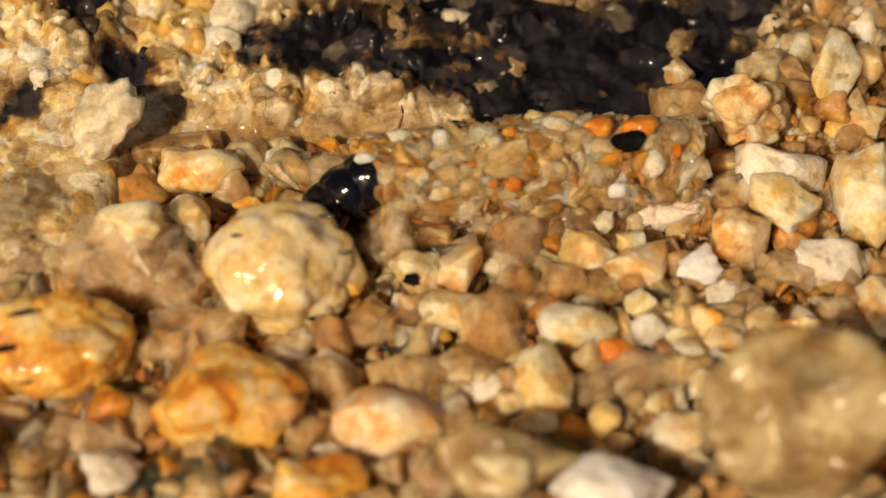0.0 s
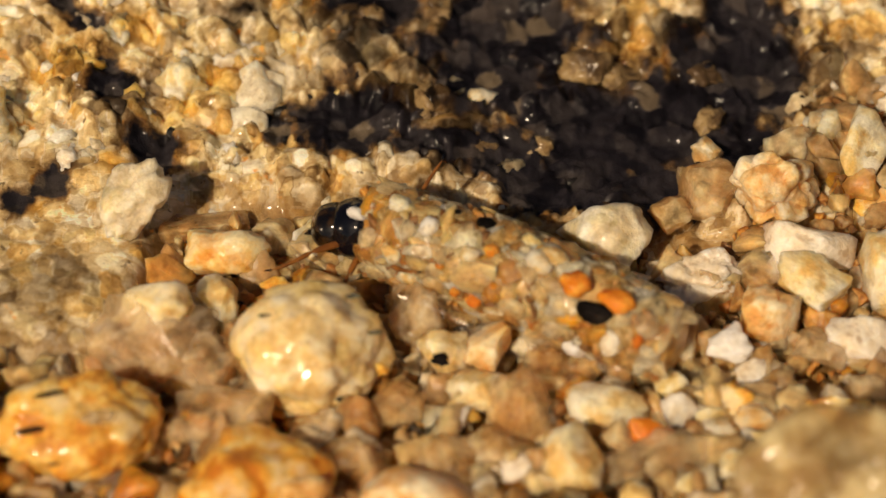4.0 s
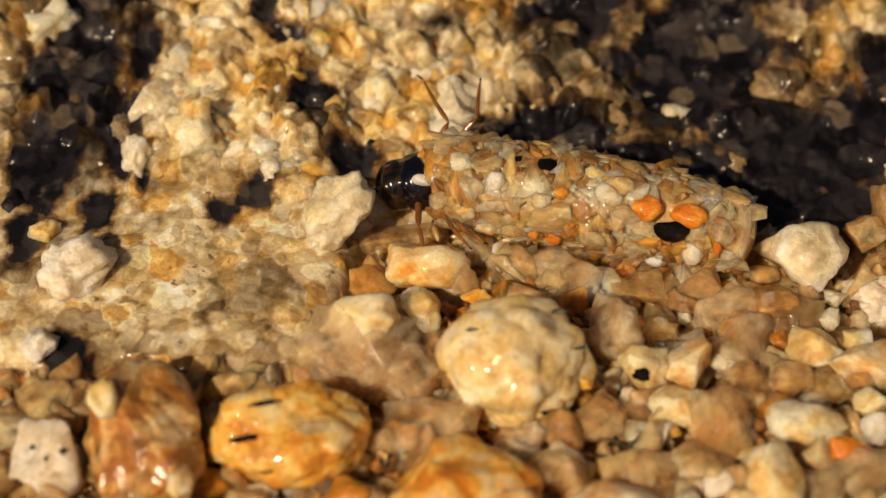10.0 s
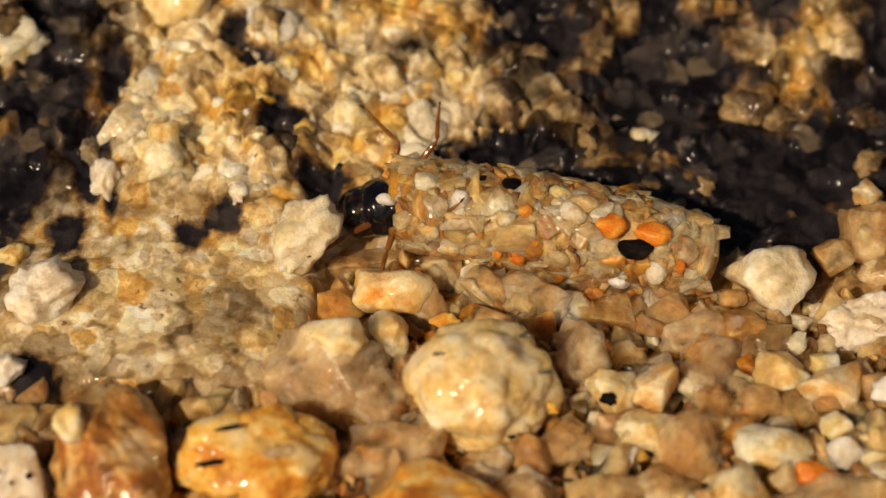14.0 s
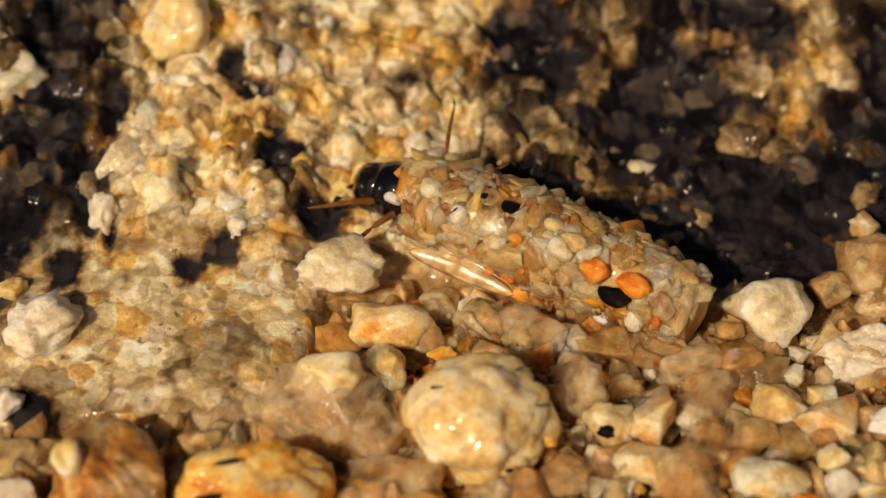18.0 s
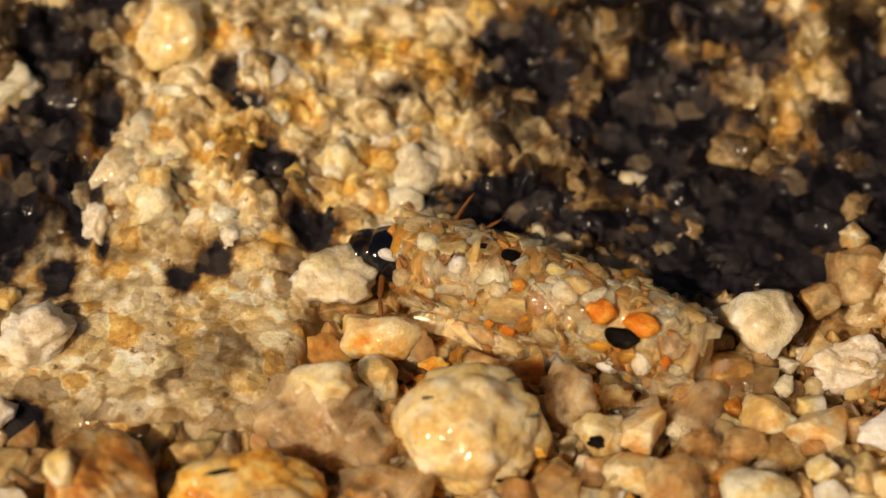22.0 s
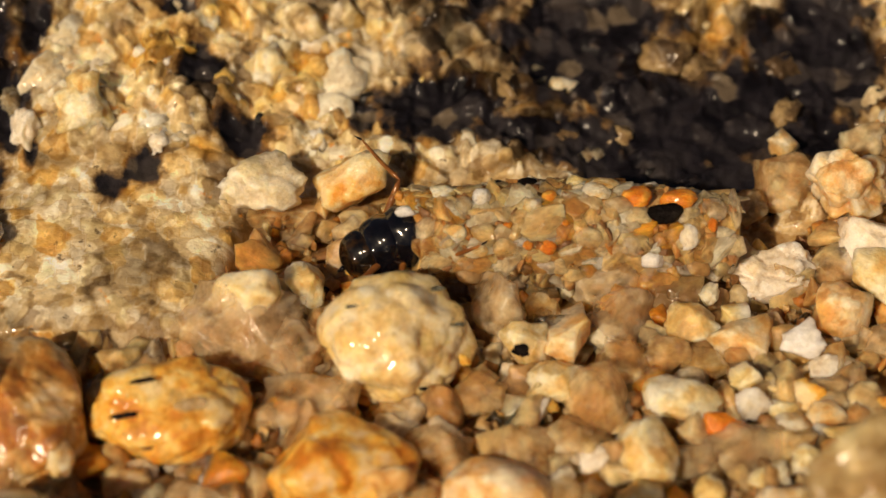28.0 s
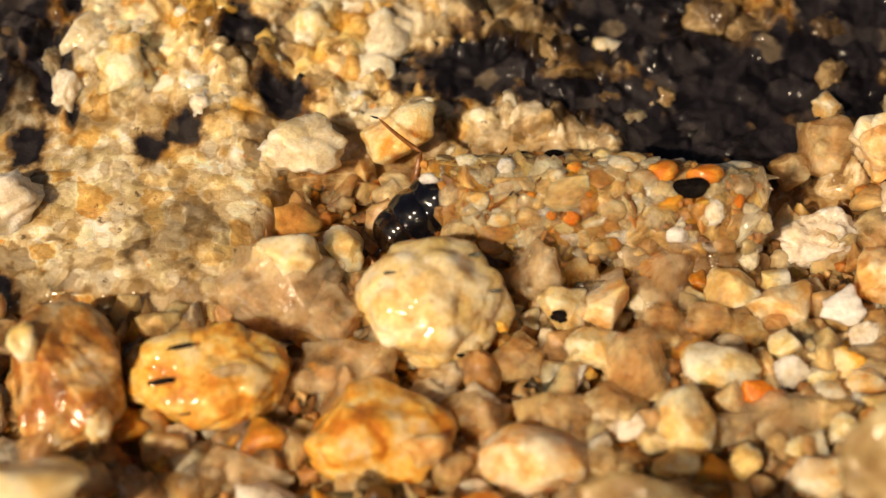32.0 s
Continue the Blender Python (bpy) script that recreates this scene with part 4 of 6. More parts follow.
pebble("pebble", 12.81, -11.12, 0.63, 1.61, 1.13, 0.94, -12, CREAM, 303, "lumpy yellow-cream grain, wet", "pebble", group="pebbles of the gravel bed", level=4, facets=12, cut=0.6, lumps=0.08, crystals=10, groove=0.1)
pebble("pebble", 14.34, -12.40, 0.64, 0.99, 0.47, 0.39, -8, RED, 310, "bright orange-red grain, wet", "pebble", group="pebbles of the gravel bed")
pebble("pebble", 13.48, -7.22, 0.67, 1.07, 0.92, 0.77, 10, CREAM, 317, "cream angular feldspar grain, wet", "pebble", group="pebbles of the gravel bed")
pebble("pebble", 14.25, -5.60, 0.55, 0.63, 0.52, 0.43, 30, CREAM, 324, "small yellow-cream chip of feldspar", "pebble", group="pebbles of the gravel bed")
pebble("pebble", 15.53, -8.19, 0.70, 1.31, 1.01, 0.84, 12, PEACH, 331, "broad peach-cream grain, wet surface", "pebble", group="pebbles of the gravel bed")
pebble("pebble", 15.26, -6.76, 0.69, 0.56, 0.63, 0.53, 0, CREAM, 338, "small cream grain between larger ones", "pebble", group="pebbles of the gravel bed")
pebble("pebble", 15.35, -10.01, 0.69, 0.59, 0.64, 0.54, 30, CREAM, 345, "yellow cube-like chip of feldspar", "pebble", group="pebbles of the gravel bed")
pebble("pebble", 13.64, -2.63, 1.17, 1.71, 1.59, 1.33, 0, PEARL, 352, "grey-cream rounded grain beside the case", "pebble", group="pebbles of the gravel bed")
pebble("pebble", 16.42, -0.93, 0.76, 0.92, 0.84, 0.70, 0, QUARTZ, 359, "small peach grain at the rock's foot", "pebble", group="pebbles of the gravel bed")
pebble("pebble", 18.10, 0.40, 1.02, 1.25, 1.26, 1.05, 0, QUARTZ, 366, "pale tan grain at the rock's foot", "pebble", group="pebbles of the gravel bed")
pebble("stone", 20.38, -0.14, 1.81, 1.96, 1.97, 1.64, 30, PEACH, 373, "knobbly pinkish peach stone", "stone", group="pebbles of the gravel bed", level=5, facets=9, lumps=0.16, crystals=14, groove=0.2)
pebble("pebble", 24.45, 2.09, 1.55, 1.26, 1.99, 1.66, -5, CREAM, 380, "tall yellow-cream pebble on the rock", "pebble", group="pebbles of the gravel bed", level=4, lumps=0.12)
pebble("pebble", 21.37, -5.30, 1.15, 1.51, 1.19, 0.99, -30, CREAM, 387, "yellowish wedge of quartz", "pebble", group="pebbles of the gravel bed")
pebble("pebble", 19.60, -6.64, 1.08, 1.13, 1.30, 1.08, -10, PEACH, 394, "dull pink flat grain, wet", "pebble", group="pebbles of the gravel bed")
pebble("stone", 21.31, -2.61, 0.76, 2.00, 1.89, 1.58, 15, WHITE, 401, "pale greenish white stone", "stone", group="pebbles of the gravel bed")
pebble("pebble", 24.82, -4.95, 1.16, 1.28, 1.93, 1.60, 0, CREAM, 408, "cream pebble at the rock foot", "pebble", group="pebbles of the gravel bed")
pebble("pebble", 23.07, -7.91, 0.61, 1.50, 1.06, 0.89, -5, WHITE, 415, "white-grey angular grain of quartz", "pebble", group="pebbles of the gravel bed")
bright = pebble("pebble", 17.77, -8.33, 0.92, 0.84, 0.75, 0.62, 0, CHALK, 422, "small bright white pebble", "pebble", group="pebbles of the gravel bed")
pebble("pebble", 18.69, -9.34, 0.48, 0.73, 0.62, 0.52, 0, WHITE, 429, "small white-grey chip beside a white pebble", "pebble", group="pebbles of the gravel bed")
pebble("pebble", 19.64, -9.13, 0.44, 0.55, 0.48, 0.40, 0, GREY, 436, "small white-grey chip beside a white pebble", "pebble", group="pebbles of the gravel bed")
pebble("pebble", 21.42, -11.47, 0.81, 1.23, 0.73, 0.61, -6, ORANGE, 443, "orange rounded grain, wet", "pebble", group="pebbles of the gravel bed")
pebble("pebble", 22.97, -10.60, 0.61, 1.00, 0.73, 0.61, -10, GREY, 450, "grey quartz chip, wet", "pebble", group="pebbles of the gravel bed")
pebble("pebble", 24.63, -10.48, 0.75, 0.98, 1.19, 0.99, 0, PEACH, 457, "pinkish feldspar grain, wet", "pebble", group="pebbles of the gravel bed")
pebble("pebble", 15.50, -11.17, 0.56, 0.67, 0.57, 0.47, 20, WHITE, 464, "small white chip on brown sand", "pebble", group="pebbles of the gravel bed")
pebble("pebble", 17.52, -10.70, 0.41, 1.22, 0.71, 0.59, -6, ORANGE, 471, "rusty orange-brown grain in sand", "pebble", group="pebbles of the gravel bed")
pebble("pebble", 16.68, -11.34, 0.43, 0.61, 0.45, 0.37, 10, CREAM, 478, "small cream chip on sand", "pebble", group="pebbles of the gravel bed")
pebble("pebble", 11.39, -13.81, 0.91, 1.40, 1.41, 1.17, -35, CREAM, 485, "lumpy pale yellow grain", "pebble", group="pebbles of the gravel bed", level=4, facets=12, cut=0.6, lumps=0.08, crystals=10, groove=0.1)
pebble("pebble", 9.17, -13.76, 0.57, 1.04, 0.60, 0.50, -6, WHITE, 492, "white elongated feldspar grain, wet", "pebble", group="pebbles of the gravel bed")
pebble("pebble", 15.06, -13.33, 0.58, 1.41, 0.95, 0.79, 12, GREY, 499, "mauve-grey quartz grain, wet surface", "pebble", group="pebbles of the gravel bed")
pebble("pebble", 13.47, -15.60, 0.71, 0.59, 0.70, 0.59, 0, CREAM, 506, "cream block-shaped grain of feldspar", "pebble", group="pebbles of the gravel bed")
pebble("pebble", 15.75, -14.97, 0.57, 0.88, 0.57, 0.48, 25, CREAM, 513, "yellowish feldspar grain lying aslant", "pebble", group="pebbles of the gravel bed")
pebble("pebble", 10.28, -5.00, 0.73, 1.41, 1.11, 0.93, 18, GLASSY, 520, "glassy clear quartz grain, wet", "pebble", group="pebbles of the gravel bed")
pebble("pebble", 12.59, -5.22, 0.40, 1.50, 1.01, 0.84, 0, SMOKY, 527, "dark smoky quartz grain", "pebble", group="pebbles of the gravel bed")
pebble("pebble", 11.82, -4.95, 1.00, 0.50, 0.35, 0.29, 25, WHITE, 534, "tiny white block on smoky quartz", "pebble", group="pebbles of the gravel bed")
pebble("pebble", 14.70, -4.35, 0.62, 0.46, 0.42, 0.35, 0, PEACH, 541, "tiny orange-peach grain in a gap", "pebble", group="pebbles of the gravel bed")
pebble("pebble", 10.85, -6.80, 0.67, 1.33, 1.27, 1.06, 0, GLASSY, 548, "round greenish glassy quartz grain", "pebble", group="pebbles of the gravel bed")
pebble("pebble", 3.37, -2.38, 0.39, 1.95, 0.96, 0.80, -14, GLASSY, 555, "long cream and clear grain under the case", "pebble", group="pebbles of the gravel bed")
pebble("pebble", 6.94, -3.65, 0.45, 1.29, 0.85, 0.71, -12, AMBER, 562, "amber quartz grain under the case", "pebble", group="pebbles of the gravel bed")
pebble("pebble", 0.36, -4.19, 0.42, 0.66, 0.42, 0.35, 10, ORANGE, 569, "small orange grain behind a pebble", "pebble", group="pebbles of the gravel bed")
pebble("pebble", 1.81, -1.39, 0.24, 0.96, 0.79, 0.65, 0, CREAM, 576, "yellow-green feldspar grain, half buried", "pebble", group="pebbles of the gravel bed")
pebble("pebble", 3.34, -13.06, 0.58, 1.30, 1.30, 1.08, 0, QUARTZ, 583, "clear brownish quartz grain, wet", "pebble", group="pebbles of the gravel bed")
pebble("pebble", 6.78, -13.53, 0.42, 1.19, 1.11, 0.92, -15, QUARTZ, 590, "clear brownish quartz grain, wet", "pebble", group="pebbles of the gravel bed")
pebble("pebble", 4.90, -10.42, 0.27, 1.13, 0.92, 0.77, 5, QUARTZ, 597, "brownish quartz grain in shade", "pebble", group="pebbles of the gravel bed")
pebble("pebble", 6.67, -11.60, 0.34, 0.78, 0.47, 0.39, 10, OLIVE, 604, "dark grey-green chip in shade", "pebble", group="pebbles of the gravel bed")
pebble("pebble", 6.36, -6.22, 0.42, 0.59, 0.76, 0.63, 0, AMBER, 611, "brown husk-like grain in a gap", "pebble", group="pebbles of the gravel bed")
pebble("pebble", 7.42, -11.44, 0.55, 0.43, 0.52, 0.43, 30, WHITE, 618, "small white chip in shade", "pebble", group="pebbles of the gravel bed")
pebble("pebble", 7.54, -11.24, 0.58, 0.50, 0.28, 0.24, -5, ORANGE, 625, "small amber sliver of feldspar", "pebble", group="pebbles of the gravel bed")
pebble("pebble", 12.33, -8.61, 0.41, 0.99, 0.72, 0.60, 8, QUARTZ, 632, "pinkish quartz grain with rusty streak", "pebble", group="pebbles of the gravel bed")
pebble("pebble", 10.65, -9.02, 0.38, 0.99, 0.96, 0.80, 0, QUARTZ, 639, "smoky brown quartz grain, wet", "pebble", group="pebbles of the gravel bed")
pebble("pebble", 8.42, -12.70, 0.40, 1.18, 1.05, 0.87, 20, QUARTZ, 646, "smoky brown quartz grain, wet", "pebble", group="pebbles of the gravel bed")
pebble("pebble", 7.72, -6.67, 0.38, 0.67, 0.98, 0.81, 10, AMBER, 653, "orange-stained quartz grain, wet", "pebble", group="pebbles of the gravel bed")
pebble("pebble", 10.08, -7.73, 0.58, 0.62, 0.61, 0.50, 0, CREAM, 660, "cream feldspar grain, wet", "pebble", group="pebbles of the gravel bed")
pebble("pebble", 16.98, -12.21, 0.47, 0.75, 0.58, 0.49, 0, PEACH, 667, "tan feldspar grain, wet", "pebble", group="pebbles of the gravel bed")
pebble("pebble", 18.34, -11.66, 0.48, 0.86, 0.63, 0.53, 15, PEACH, 674, "tan feldspar grain, wet", "pebble", group="pebbles of the gravel bed")
pebble("pebble", 13.95, -8.95, 0.30, 0.88, 0.67, 0.56, 0, AMBER, 681, "brown quartz grain in the sand", "pebble", group="pebbles of the gravel bed")
pebble("pebble", 19.15, -13.15, 0.62, 1.28, 0.76, 0.64, -10, CREAM, 688, "yellow feldspar grain, wet", "pebble", group="pebbles of the gravel bed")
pebble("pebble", 12.99, -13.71, 0.31, 0.89, 0.74, 0.61, 0, GREY, 695, "smoky brown quartz grain, wet", "pebble", group="pebbles of the gravel bed")
pebble("pebble", 10.94, -15.36, 0.40, 0.94, 0.68, 0.57, 0, CREAM, 702, "pale feldspar grain, wet", "pebble", group="pebbles of the gravel bed")
pebble("pebble", 8.22, -15.57, 0.33, 1.04, 0.79, 0.66, 0, QUARTZ, 709, "wet smoky quartz grain in the bed", "pebble", group="pebbles of the gravel bed")
pebble("pebble", 2.07, -11.15, 0.21, 1.08, 0.70, 0.59, 0, QUARTZ, 716, "wet smoky quartz grain in the bed", "pebble", group="pebbles of the gravel bed")
pebble("pebble", -3.15, -9.34, 0.07, 0.88, 0.60, 0.50, 0, AMBER, 723, "brown-orange grain between large pebbles", "pebble", group="pebbles of the gravel bed")
pebble("pebble", 7.45, -17.74, 0.49, 1.23, 1.00, 0.84, 0, GREY, 730, "wet smoky quartz grain in the bed", "pebble", group="pebbles of the gravel bed")
pebble("pebble", 17.17, -13.85, 0.49, 0.74, 0.64, 0.54, 20, CREAM, 737, "cream feldspar grain, wet", "pebble", group="pebbles of the gravel bed")
pebble("stone", 17.19, -3.98, -0.19, 2.28, 1.73, 1.45, 0, WHITE, 744, "broad white block of weathered feldspar", "stone", group="pebbles of the gravel bed", level=5, facets=9, cut=0.55, lumps=0.14, rough=0.07, crystals=22, groove=0.12)
pebble("pebble", 21.51, -8.21, 0.45, 1.11, 0.84, 0.70, -20, GREY, 751, "grey quartz grain, wet", "pebble", group="pebbles of the gravel bed")
pebble("pebble", 18.29, 2.81, 0.94, 0.63, 0.65, 0.55, 0, PEACH, 758, "tan feldspar grain, wet", "pebble", group="pebbles of the gravel bed")
pebble("pebble", 25.59, -0.41, 0.78, 0.94, 0.85, 0.70, 0, PEACH, 765, "orange-tan feldspar grain, wet", "pebble", group="pebbles of the gravel bed")
pebble("pebble", 24.55, -0.54, 0.58, 0.66, 0.51, 0.43, 0, ORANGE, 772, "orange-tan feldspar grain, wet", "pebble", group="pebbles of the gravel bed")
pebble("pebble", 23.41, 3.61, 1.17, 0.85, 1.05, 0.88, 0, CREAM, 779, "cream feldspar grain, wet", "pebble", group="pebbles of the gravel bed")
pebble("pebble", 26.77, 5.13, 1.41, 1.34, 1.33, 1.11, 0, WHITE, 786, "grey-white feldspar grain, wet", "pebble", group="pebbles of the gravel bed")
pushed = pebble("pebble", -5.37, -0.51, 1.78, 1.94, 1.28, 1.07, 58, PEARL, 793, "pale elongated feldspar stone, pushed about by the larva", "pebble", group="pebbles of the gravel bed", level=4, facets=9, cut=0.5, lumps=0.16, rough=0.05, crystals=8, groove=0.14)
dragged = pebble("pebble", -2.00, -2.43, 0.68, 2.15, 1.45, 1.25, -6, HONEY, 800, "flat peach-and-yellow stone, dragged by the larva", "pebble", group="pebbles of the gravel bed", level=4, facets=11, cut=0.6, lumps=0.1, crystals=8, groove=0.1)

# ---- pits, specks and patches set in the larger stones
spot_on(gold_pebble, -1.52, -1.08, 1.45, 0.60, 0.14, 0.12, BLACK, 925, "pit", "dark pit")
spot_on(gold_pebble, -0.66, -0.10, 2.13, 0.64, 0.12, 0.10, BLACK, 930, "pit", "dark pit")
spot_on(gold_pebble, -0.79, -1.95, 0.52, 0.54, 0.15, 0.14, OLIVE, 935, "pit", "dark pit")
spot_on(gold_pebble, 0.91, -1.16, 1.59, 0.75, 0.39, 0.34, GREY, 940, "patch", "grey quartz patch")
spot_on(big_pebble, 1.57, 0.62, 2.34, 0.33, 0.12, 0.10, OLIVE, 945, "speck", "dark speck")
spot_on(big_pebble, 2.35, -0.60, 1.65, 0.37, 0.10, 0.10, OLIVE, 950, "speck", "dark speck")
spot_on(big_pebble, 0.96, -2.56, 0.16, 0.22, 0.10, 0.10, BLACK, 955, "speck", "dark speck")
spot_on(big_pebble, -1.74, -0.20, 2.23, 0.28, 0.10, 0.10, OLIVE, 960, "speck", "dark speck")
spot_on(big_pebble, 2.57, -1.42, 0.56, 0.28, 0.35, 0.31, ORANGE, 965, "patch", "orange stain")
spot_on(speck_pebble, 0.65, -0.31, 1.17, 0.20, 0.16, 0.14, BLACK, 970, "speck", "black speck")
spot_on(speck_pebble, 0.09, -0.68, 1.17, 0.11, 0.10, 0.10, BLACK, 975, "speck", "black speck")
spot_on(speck_pebble, -0.43, -0.25, 1.29, 0.10, 0.10, 0.10, BLACK, 980, "speck", "black speck")
spot_on(cream_face, -0.20, -0.98, 0.98, 1.09, 0.72, 0.64, PALE, 985, "face", "cream feldspar face")
spot_on(tri_stone, -1.28, 0.09, 2.31, 0.65, 0.87, 0.77, PALE, 990, "corner", "pale feldspar corner")
spot_on(tri_stone, 1.10, -2.38, 0.31, 0.65, 1.06, 0.95, PEACH, 995, "patch", "peach patch")
spot_on(orange_pebble, 1.90, -0.94, 1.02, 0.94, 0.85, 0.75, PEACH, 1000, "shoulder", "pale peach shoulder")

# ---------------------------------------------------------------- the case: a tapered tube of sand grains
CASE_LENGTH = 12.7
CASE_MOUTH = -1.0


def case_radius(x):
    u = max(0.0, x / CASE_LENGTH)
    return 1.68 + 0.30 * math.sin(math.pi * min(1.0, 0.10 + 0.85 * u)) - 0.34 * u * u


def case_bow(x):
    u = x / CASE_LENGTH - 0.5
    return 0.9 * (0.25 - u * u)


def case_place(x, angle, out=0.0):
    """A place on the case: x mm from its mouth, angle up from the camera's side round its axis, out mm off its skin."""
    r = case_radius(x) + out
    a = radians(angle)
    return Vector((x, -r * math.cos(a), case_bow(x) + r * math.sin(a)))


def mouth_at(angle):
    """How far the slanting mouth is cut back at an angle."""
    return CASE_MOUTH + 0.95 * max(0.0, math.cos(radians(angle + 40))) ** 0.7


def build_case():
    case = new("caddisfly_case")
    tagged(case, "curved tapering caddisfly case of cemented sand grains, wet", "insect case")
    rings, sides = 40, 28
    verts = []
    for i in range(rings + 1):
        for j in range(sides):
            x = mouth_at(360.0 * j / sides) + (CASE_LENGTH - mouth_at(360.0 * j / sides)) * i / rings
            verts.append(case_place(x, 360.0 * j / sides, -0.09 + 0.04 * math.sin(3.1 * x + 0.9 * j)))
    for i in range(rings + 1):
        for j in range(sides):
            x = mouth_at(360.0 * j / sides) + (CASE_LENGTH - mouth_at(360.0 * j / sides)) * i / rings
            verts.append(case_place(x, 360.0 * j / sides, -0.5))
    n = (rings + 1) * sides
    faces = []
    for i in range(rings):
        for j in range(sides):
            k = (j + 1) % sides
            a, b, c, d = i * sides + j, i * sides + k, (i + 1) * sides + k, (i + 1) * sides + j
            faces += [(a, d, c, b), (n + a, n + b, n + c, n + d)]
    for j in range(sides):
        k = (j + 1) % sides
        faces += [(j, k, n + k, n + j), (rings * sides + j, n + rings * sides + j, n + rings * sides + k, rings * sides + k)]
    part("lining", mesh_of("lining", np.array([v[:] for v in verts]) * MM, faces, SILK), SILK, case, "amber silk lining")
    rng = np.random.RandomState(5)
    shapes = {}

    def grain_mesh():
        key = rng.randint(36)
        if key not in shapes:
            v, f = chip_shape(900 + len(shapes), 11, 2.8, 0.13, 2, 0, 0.05)
            shapes[key] = mesh_of("grain", v * MM, f, CASE_SAND)
            shapes[key].set_sharp_from_angle(angle=radians(50))
        return shapes[key]

    def set_grain(x, angle, size, me, name="grain", label="", stretch=None, out=-0.02):
        ob = part(name, me, None, case, label)
        p = case_place(x, angle, out)
        normal = (p - Vector((x, 0, case_bow(x)))).normalized()
        along = Vector((1, 0, 0))
        side = normal.cross(along).normalized()
        m = Matrix((along, side, normal)).transposed()
        turn = Matrix.Rotation(rng.rand() * 6.28 if stretch is None else 0.0, 3, "Z")
        st = stretch or (rng.uniform(0.85, 1.6), rng.uniform(0.7, 1.15), rng.uniform(0.28, 0.46))
        ob.matrix_basis = Matrix.Translation(p * MM) @ (m @ turn).to_4x4() @ Matrix.Diagonal((size * st[0], size * st[1], size * st[2], 1))
        return ob

    marks = [(9.7, 0.0), (8.6, 20.0), (10.3, 22.0)]
    rest, tiny = [], []
    x = CASE_MOUTH + 0.12
    while x < CASE_LENGTH:
        r = case_radius(x)
        step = 0.50
        count = int(2 * math.pi * r / step)
        for j in range(count):
            angle = 360.0 * (j + 0.5 * rng.rand() + 0.37 * x) / count % 360
            xx = x + rng.uniform(-0.22, 0.22)
            if xx < mouth_at(angle) + 0.1:
                continue
            if any(abs(xx - mx) < 0.75 and abs((angle - ma + 180) % 360 - 180) < 17 for mx, ma in marks[:3]):
                continue
            size = 0.24 + 0.46 * rng.rand() ** 1.8
            if -80 < (angle + 180) % 360 - 180 < 112:
                if size < 0.31:
                    tiny.append((xx, angle, size))
                else:
                    set_grain(xx, angle, size, grain_mesh())
            else:
                rest.append((xx, angle, size))
        x += 0.40
    verts, faces, at = [], [], 0
    for xx, angle, size in rest:
        v, f = chip_shape(700 + len(verts) % 9, 12, 2.4, 0.15, 1, 0, 0.03)
        c = np.array(case_place(xx, angle)[:])
        verts.append(v * size * 0.85 + c)
        faces.append(f + at)
        at += len(v)
    chips, chip_faces, at = [], [], 0
    for n, (xx, angle, size) in enumerate(tiny):
        v, f = chip_shape(740 + n % 12, 10, 2.6, 0.13, 1, 0, 0.04)
        p = case_place(xx, angle, 0.0)
        normal = (p - Vector((xx, 0, case_bow(xx)))).normalized()
        side = normal.cross(Vector((1, 0, 0))).normalized()
        turn = np.array((Matrix((Vector((1, 0, 0)), side, normal)).transposed() @ Matrix.Rotation(rng.rand() * 6.28, 3, "Z")))
        chips.append((v * size * rng.uniform(0.6, 1.2, 3) * (1.1, 0.9, 0.75)) @ turn.T + np.array(p[:]))
        chip_faces.append(f + at)
        at += len(v)
    fine = part("sand_filling", mesh_of("sand_filling", np.concatenate(chips) * MM, np.concatenate(chip_faces), SILT), SILT, case, "small sand grains between the larger ones")
    tagged(fine, kind="stuff")
    under = part("underside_sand", mesh_of("underside_sand", np.concatenate(verts) * MM, np.concatenate(faces), SAND), SAND, case, "sand grains of the underside")
    tagged(under, kind="stuff")
    v, f = stone_shape(801, 3, facets=6, cut=0.75, lumps=0.1, rough=0.01)
    blob = mesh_of("grain", v * MM, f, RED)
    set_grain(8.6, 20, 1.0, blob, "grain", "bright orange grain", (0.66, 0.55, 0.45), 0.1)
    set_grain(10.3, 22, 1.0, blob, "grain", "bright orange grain", (0.78, 0.52, 0.45), 0.1)
    for x, a, sx, sy in ((5.1, 19, 0.32, 0.28), (5.0, -43, 0.36, 0.32), (3.4, -16, 0.20, 0.15), (5.7, -16, 0.17, 0.15), (4.2, -40, 0.22, 0.2), (11.6, -14, 0.2, 0.3)):
        set_grain(x, a, 1.0, blob, "grain", "small orange grain", (sx, sy, 0.25), 0.1)
    v, f = stone_shape(802, 3, facets=5, cut=0.55, lumps=0.05, rough=0.01)
    mica = mesh_of("grain", v * MM, f, BLACK)
    set_grain(9.7, 0, 1.0, mica, "grain", "black mica grain", (0.74, 0.52, 0.34), 0.1)
    set_grain(4.3, 52, 1.0, mica, "grain", "black mica grain", (0.42, 0.34, 0.25), 0.05)
    set_grain(3.1, 52, 1.0, mica, "grain", "black mica grain", (0.26, 0.24, 0.22), 0.05)
    v, f = stone_shape(803, 3, facets=6, cut=0.6, lumps=0.05, rough=0.01)
    chalk = mesh_of("grain", v * MM, f, CHALK)
    set_grain(-0.62, 12, 1.0, chalk, "grain", "white block-shaped grain at the mouth", (0.46, 0.25, 0.24), 0.0)
